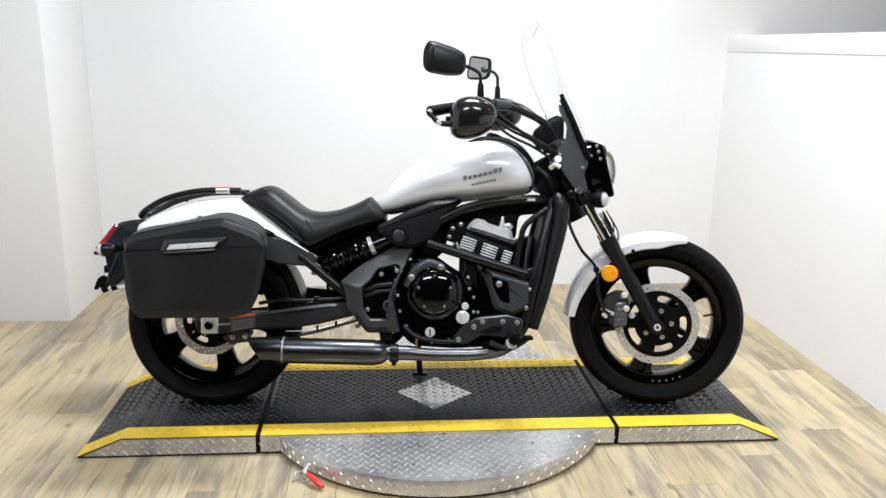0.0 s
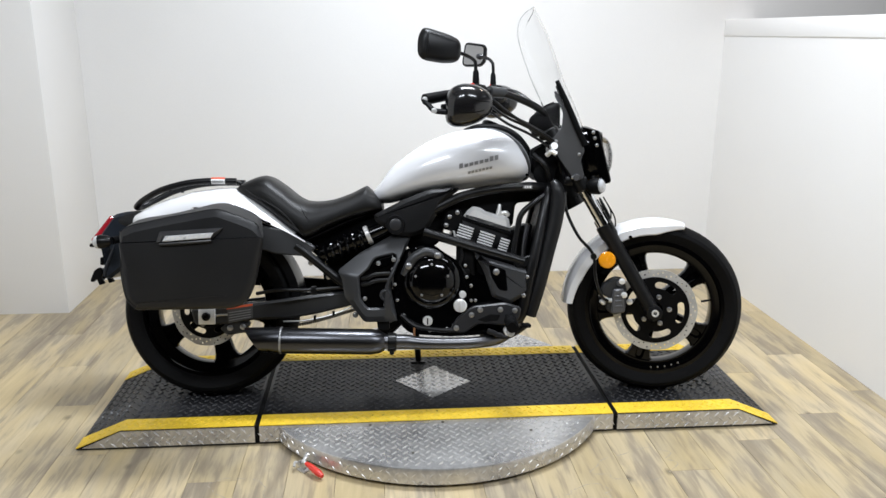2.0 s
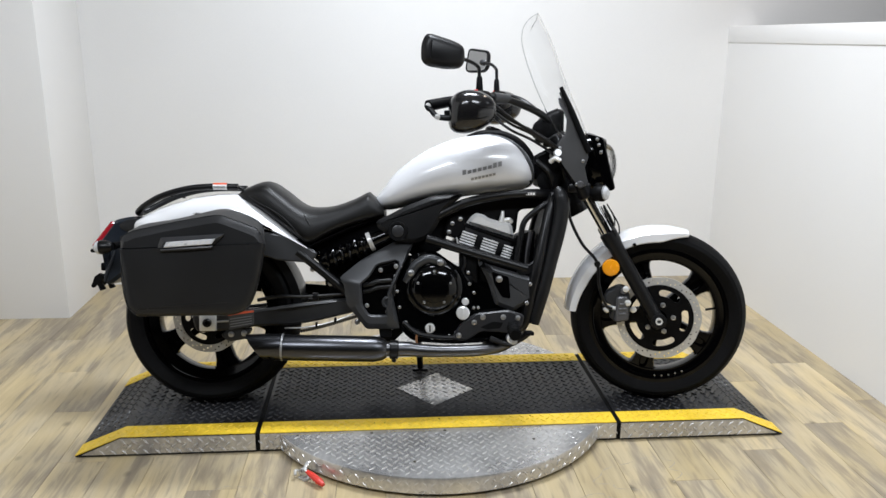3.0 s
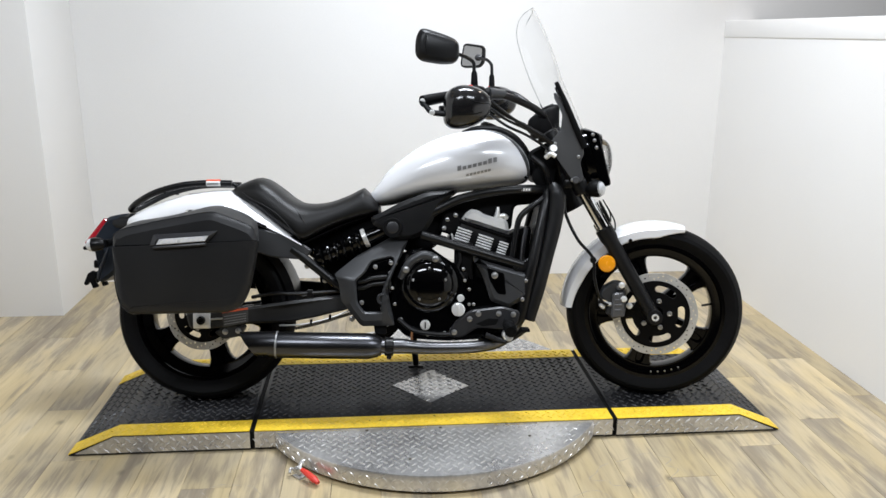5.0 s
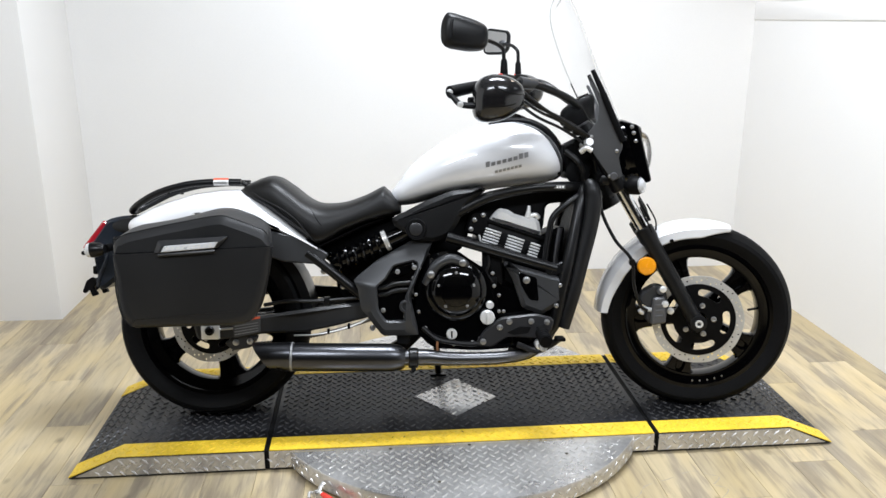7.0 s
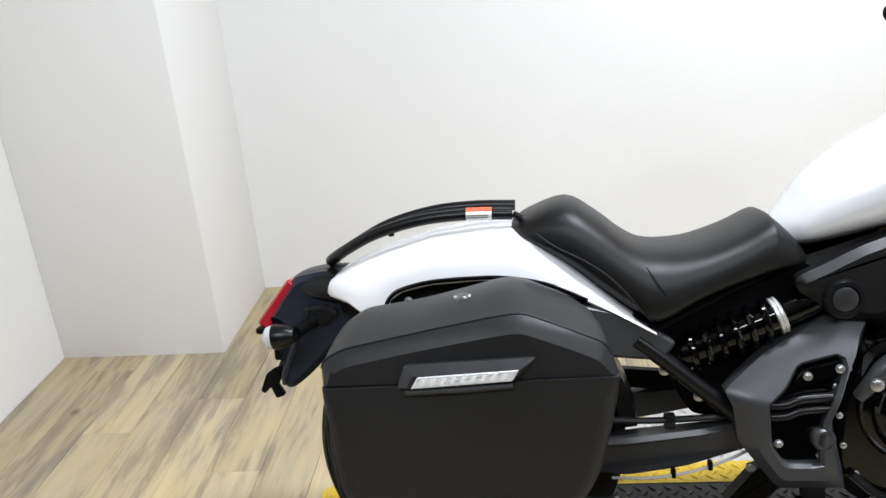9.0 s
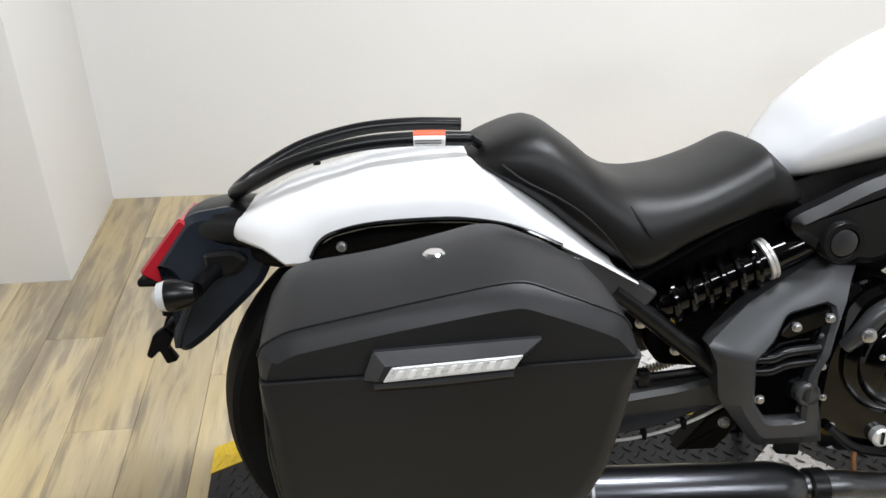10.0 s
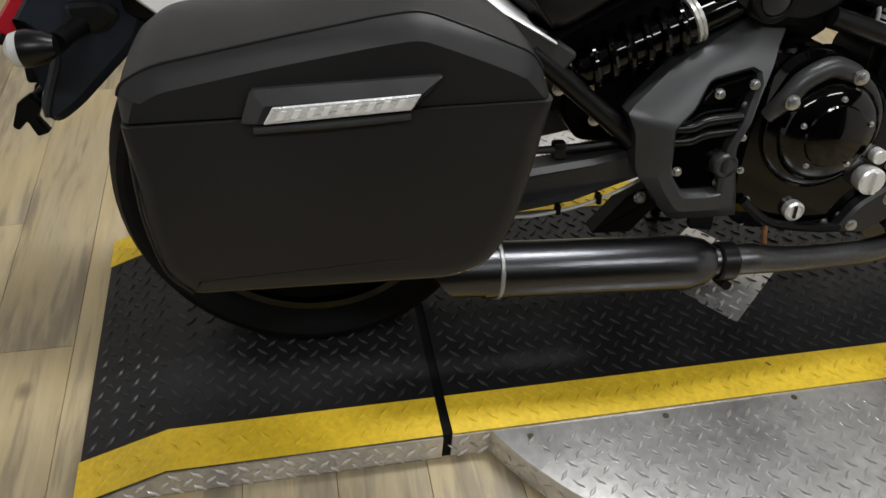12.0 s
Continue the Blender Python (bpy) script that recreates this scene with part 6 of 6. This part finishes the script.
# exhaust
ex = new("exhaust")
ex.parent = bike
tagged(ex, "brushed dark steel exhaust with long muffler")
part("muffler", turned((-0.54, -0.2045, 0.2195), (-0.165, -0.2, 0.211), [(0, 0.0435), (0.01, 0.044), (0.88, 0.044), (0.96, 0.038), (1.0, 0.029)], 36), MUFFLER, ex, "brushed dark steel muffler")
tip = skin([[Vector((-0.64 + dx + (0.06 * (0.5 - 0.5 * math.sin(a)) if first else 0), -0.206 + r * math.cos(a), 0.2225 + r * math.sin(a))) for a in (2 * math.pi * j / 32 for j in range(32))] for dx, r, first in ((0.0, 0.0415, True), (0.12, 0.0435, False))], caps=False)
part("muffler_tip", tip, MUFFLER, ex, "slash-cut muffler end")
part("muffler_band", turned((-0.521, -0.2045, 0.2195), (-0.514, -0.2043, 0.2192), [(0, 0.0448), (0.2, 0.0462), (0.8, 0.0462), (1, 0.0448)], 36), WELD, ex, "grey welded band")
part("tip_baffle", turned((-0.56, -0.206, 0.222), (-0.552, -0.206, 0.222), [(0, 0.042), (1, 0.042)], 28), GLOSS, ex)
part("pipe", tube([(-0.17, -0.2, 0.211), (-0.125, -0.199, 0.211), (-0.09, -0.198, 0.2105), (-0.045, -0.195, 0.2055), (0.03, -0.19, 0.2025), (0.15, -0.175, 0.203), (0.24, -0.14, 0.215), (0.3, -0.1, 0.26), (0.33, -0.08, 0.34), (0.32, -0.07, 0.42)], [0.024, 0.026, 0.0255, 0.0225, 0.0205, 0.0205, 0.0205, 0.0205, 0.02, 0.02], 18), PIPE, ex, "stainless collector pipe")
cl = part("pipe_clamp", turned((-0.155, -0.2, 0.21), (-0.125, -0.199, 0.2095), [(0, 0.029), (0.1, 0.032), (0.9, 0.032), (1, 0.029)], 28), SATIN, ex, "black pipe clamp")
part("clamp_bolt", tube([(-0.14, -0.225, 0.178), (-0.14, -0.19, 0.172)], 0.008), SATIN, cl)
part("header_pipe", tube([(0.3, 0.06, 0.5), (0.34, 0.05, 0.42), (0.33, 0.0, 0.3), (0.27, -0.05, 0.225), (0.18, -0.12, 0.205)], 0.02, 14), PIPE, ex, "second header pipe")
part("stand_spring", tube([(-0.062, -0.17, 0.262), (-0.064, -0.176, 0.24), (-0.062, -0.18, 0.218)], 0.0042, 8), RUST, ex, "rusty spring hook")
part("muffler_bracket", plate([(-0.2, 0.32), (-0.15, 0.31), (-0.15, 0.245), (-0.19, 0.25)], -0.15, -0.16, 0.006, 0.001), SATIN, ex)

# foot controls on the near side
peg = part("foot_peg", tube([(0.27, -0.15, 0.285), (0.268, -0.23, 0.28), (0.262, -0.3, 0.272)], [0.012, 0.019, 0.017], 14), MATTE, bike, "black rubber foot peg")
for k in range(6):
    f = 0.2 + k * 0.14
    part("peg_rib", turned((0.269 - 0.006 * f, -0.16 - 0.14 * f, 0.2845 - 0.012 * f), (0.269 - 0.006 * f, -0.169 - 0.14 * f, 0.2838 - 0.012 * f), [(0, 0.0185), (0.3, 0.0215), (0.7, 0.0215), (1, 0.0185)], 14), RUBBER, peg)
part("peg_end", lathe(0.264, 0.245, [(0.013, -0.22), (0.013, -0.245), (0.009, -0.25)], 16), CLEAR, peg)
mount = part("peg_bracket", plate([(0.055, 0.24), (0.085, 0.29), (0.14, 0.33), (0.25, 0.342), (0.31, 0.325), (0.3, 0.28), (0.25, 0.262), (0.16, 0.27), (0.11, 0.236)], -0.155, -0.182, 0.014, 0.005), LATCH, bike, "dark grey foot peg bracket")
# Raised black plates paint the dark inside of the bracket's cut-outs.
for hole in ([(0.155, 0.283), (0.2, 0.303), (0.235, 0.3), (0.225, 0.28), (0.18, 0.275)], [(0.25, 0.3), (0.275, 0.305), (0.285, 0.29), (0.262, 0.276)]):
    part("bracket_recess_shade", plate(hole, -0.178, -0.1835, 0.004, 0.001), RUBBER, mount)
for bx, bz in ((0.082, 0.255), (0.135, 0.3), (0.165, 0.318), (0.235, 0.318), (0.285, 0.315)):
    bolt(mount, bx, -0.182, bz, 0.0075, 0.006)
part("brake_pedal", tube([(0.19, -0.18, 0.245), (0.25, -0.19, 0.225), (0.29, -0.2, 0.242), (0.318, -0.21, 0.266)], [0.01, 0.009, 0.009, 0.011], 10), SATIN, bike, "black brake pedal")
part("pedal_tread", box(0.304, 0.333, -0.25, -0.2, 0.263, 0.275, 0.004), MATTE, bike)
part("brake_switch_rod", tube([(-0.11, -0.165, 0.3), (-0.06, -0.17, 0.262), (0.02, -0.172, 0.248), (0.08, -0.175, 0.248)], 0.008, 8), SATIN, bike, "black linkage rod")
part("engine_guard_bolt", lathe(0.262, 0.245, [(0.016, -0.16), (0.016, -0.2), (0.01, -0.205)], 14), ALU, bike)
part("horn", lathe(0.4, 0.79, [(0.02, -0.05), (0.035, -0.07), (0.038, -0.09), (0.02, -0.095)], 24), MATTE, bike, "black horn")
part("wiring", tube([(0.36, -0.1, 0.86), (0.4, -0.12, 0.82), (0.42, -0.1, 0.77), (0.44, -0.06, 0.72)], 0.01, 8), SATIN, bike, "bundled black wiring")
part("ignition_cover", plate([(0.35, 0.88), (0.43, 0.92), (0.47, 0.85), (0.44, 0.77), (0.37, 0.78)], 0.09, -0.09, 0.02, 0.01), MATTE, bike, "black steering head cover")

# ---- wood-look floor planks ----
random.seed(5)
floor_ob = bpy.data.objects["floor"]
PW, PL = 0.152, 0.914
plank_mesh = {}


def plank_data(length):
    key = round(length, 3)
    if key not in plank_mesh:
        bm = bmesh.new()
        a, b = PW / 2 - 0.0004, length / 2 - 0.0004
        skin([[(-u, -v, z), (u, -v, z), (u, v, z), (-u, v, z)] for u, v, z in ((a, b, -0.004), (a, b, -0.0009), (a - 0.0006, b - 0.0006, 0.0))], bm=bm)
        plank_mesh[key] = mesh("plank", bm, WOOD, False)
    return plank_mesh[key]


x = LEFT
row = 0
while x < RIGHT:
    y = -3.2 - (row * 0.37) % PL
    while y < BACK:
        end = min(y + PL, BACK)
        ob = new("plank", plank_data(end - y))
        ob.parent = floor_ob
        ob.location = (x + PW / 2, (y + end) / 2, 0)
        y += PL
    x += PW
    row += 1

# ---- dried spill marks on the planks before the turntable ----
for cx, cy, rx, ry, turn, wob in ((-0.63, -0.55, 0.1, 0.055, -0.3, 0.25), (0.63, -0.5, 0.17, 0.07, 0.35, 0.4), (0.42, -0.66, 0.09, 0.04, 0.1, 0.5)):
    ph = [random.uniform(0, 6.28) for _ in range(4)]
    edge_pts = []
    for i in range(40):
        a = 2 * math.pi * i / 40
        r = 1 + wob * (0.5 * math.sin(2 * a + ph[0]) + 0.3 * math.sin(3 * a + ph[1]) + 0.2 * math.sin(7 * a + ph[2]))
        u, v = rx * r * math.cos(a), ry * r * math.sin(a)
        edge_pts.append((cx + u * math.cos(turn) - v * math.sin(turn), cy + u * math.sin(turn) + v * math.cos(turn)))
    bm = bmesh.new()
    spots = [(x, y, 0.0011 + 0.0009 * math.sin(3.7 * i + ph[3])) for i, (x, y) in enumerate(edge_pts)]
    for i in range(40):
        (x0, y0, w0), (x1, y1, w1) = spots[i - 1], spots[i]
        if math.sin(1.9 * i + ph[2]) < -0.75:
            continue
        n = Vector((y0 - y1, x1 - x0, 0)).normalized()
        p, q = Vector((x0, y0, 0.0004)), Vector((x1, y1, 0.0004))
        bm.faces.new([bm.verts.new(k) for k in (p - n * w0, q - n * w1, q + n * w1, p + n * w0)])
    ob = part("dried_residue", bm, RESIDUE, floor_ob, "thin grey edge of a dried spill")
    tagged(ob, kind="stuff")
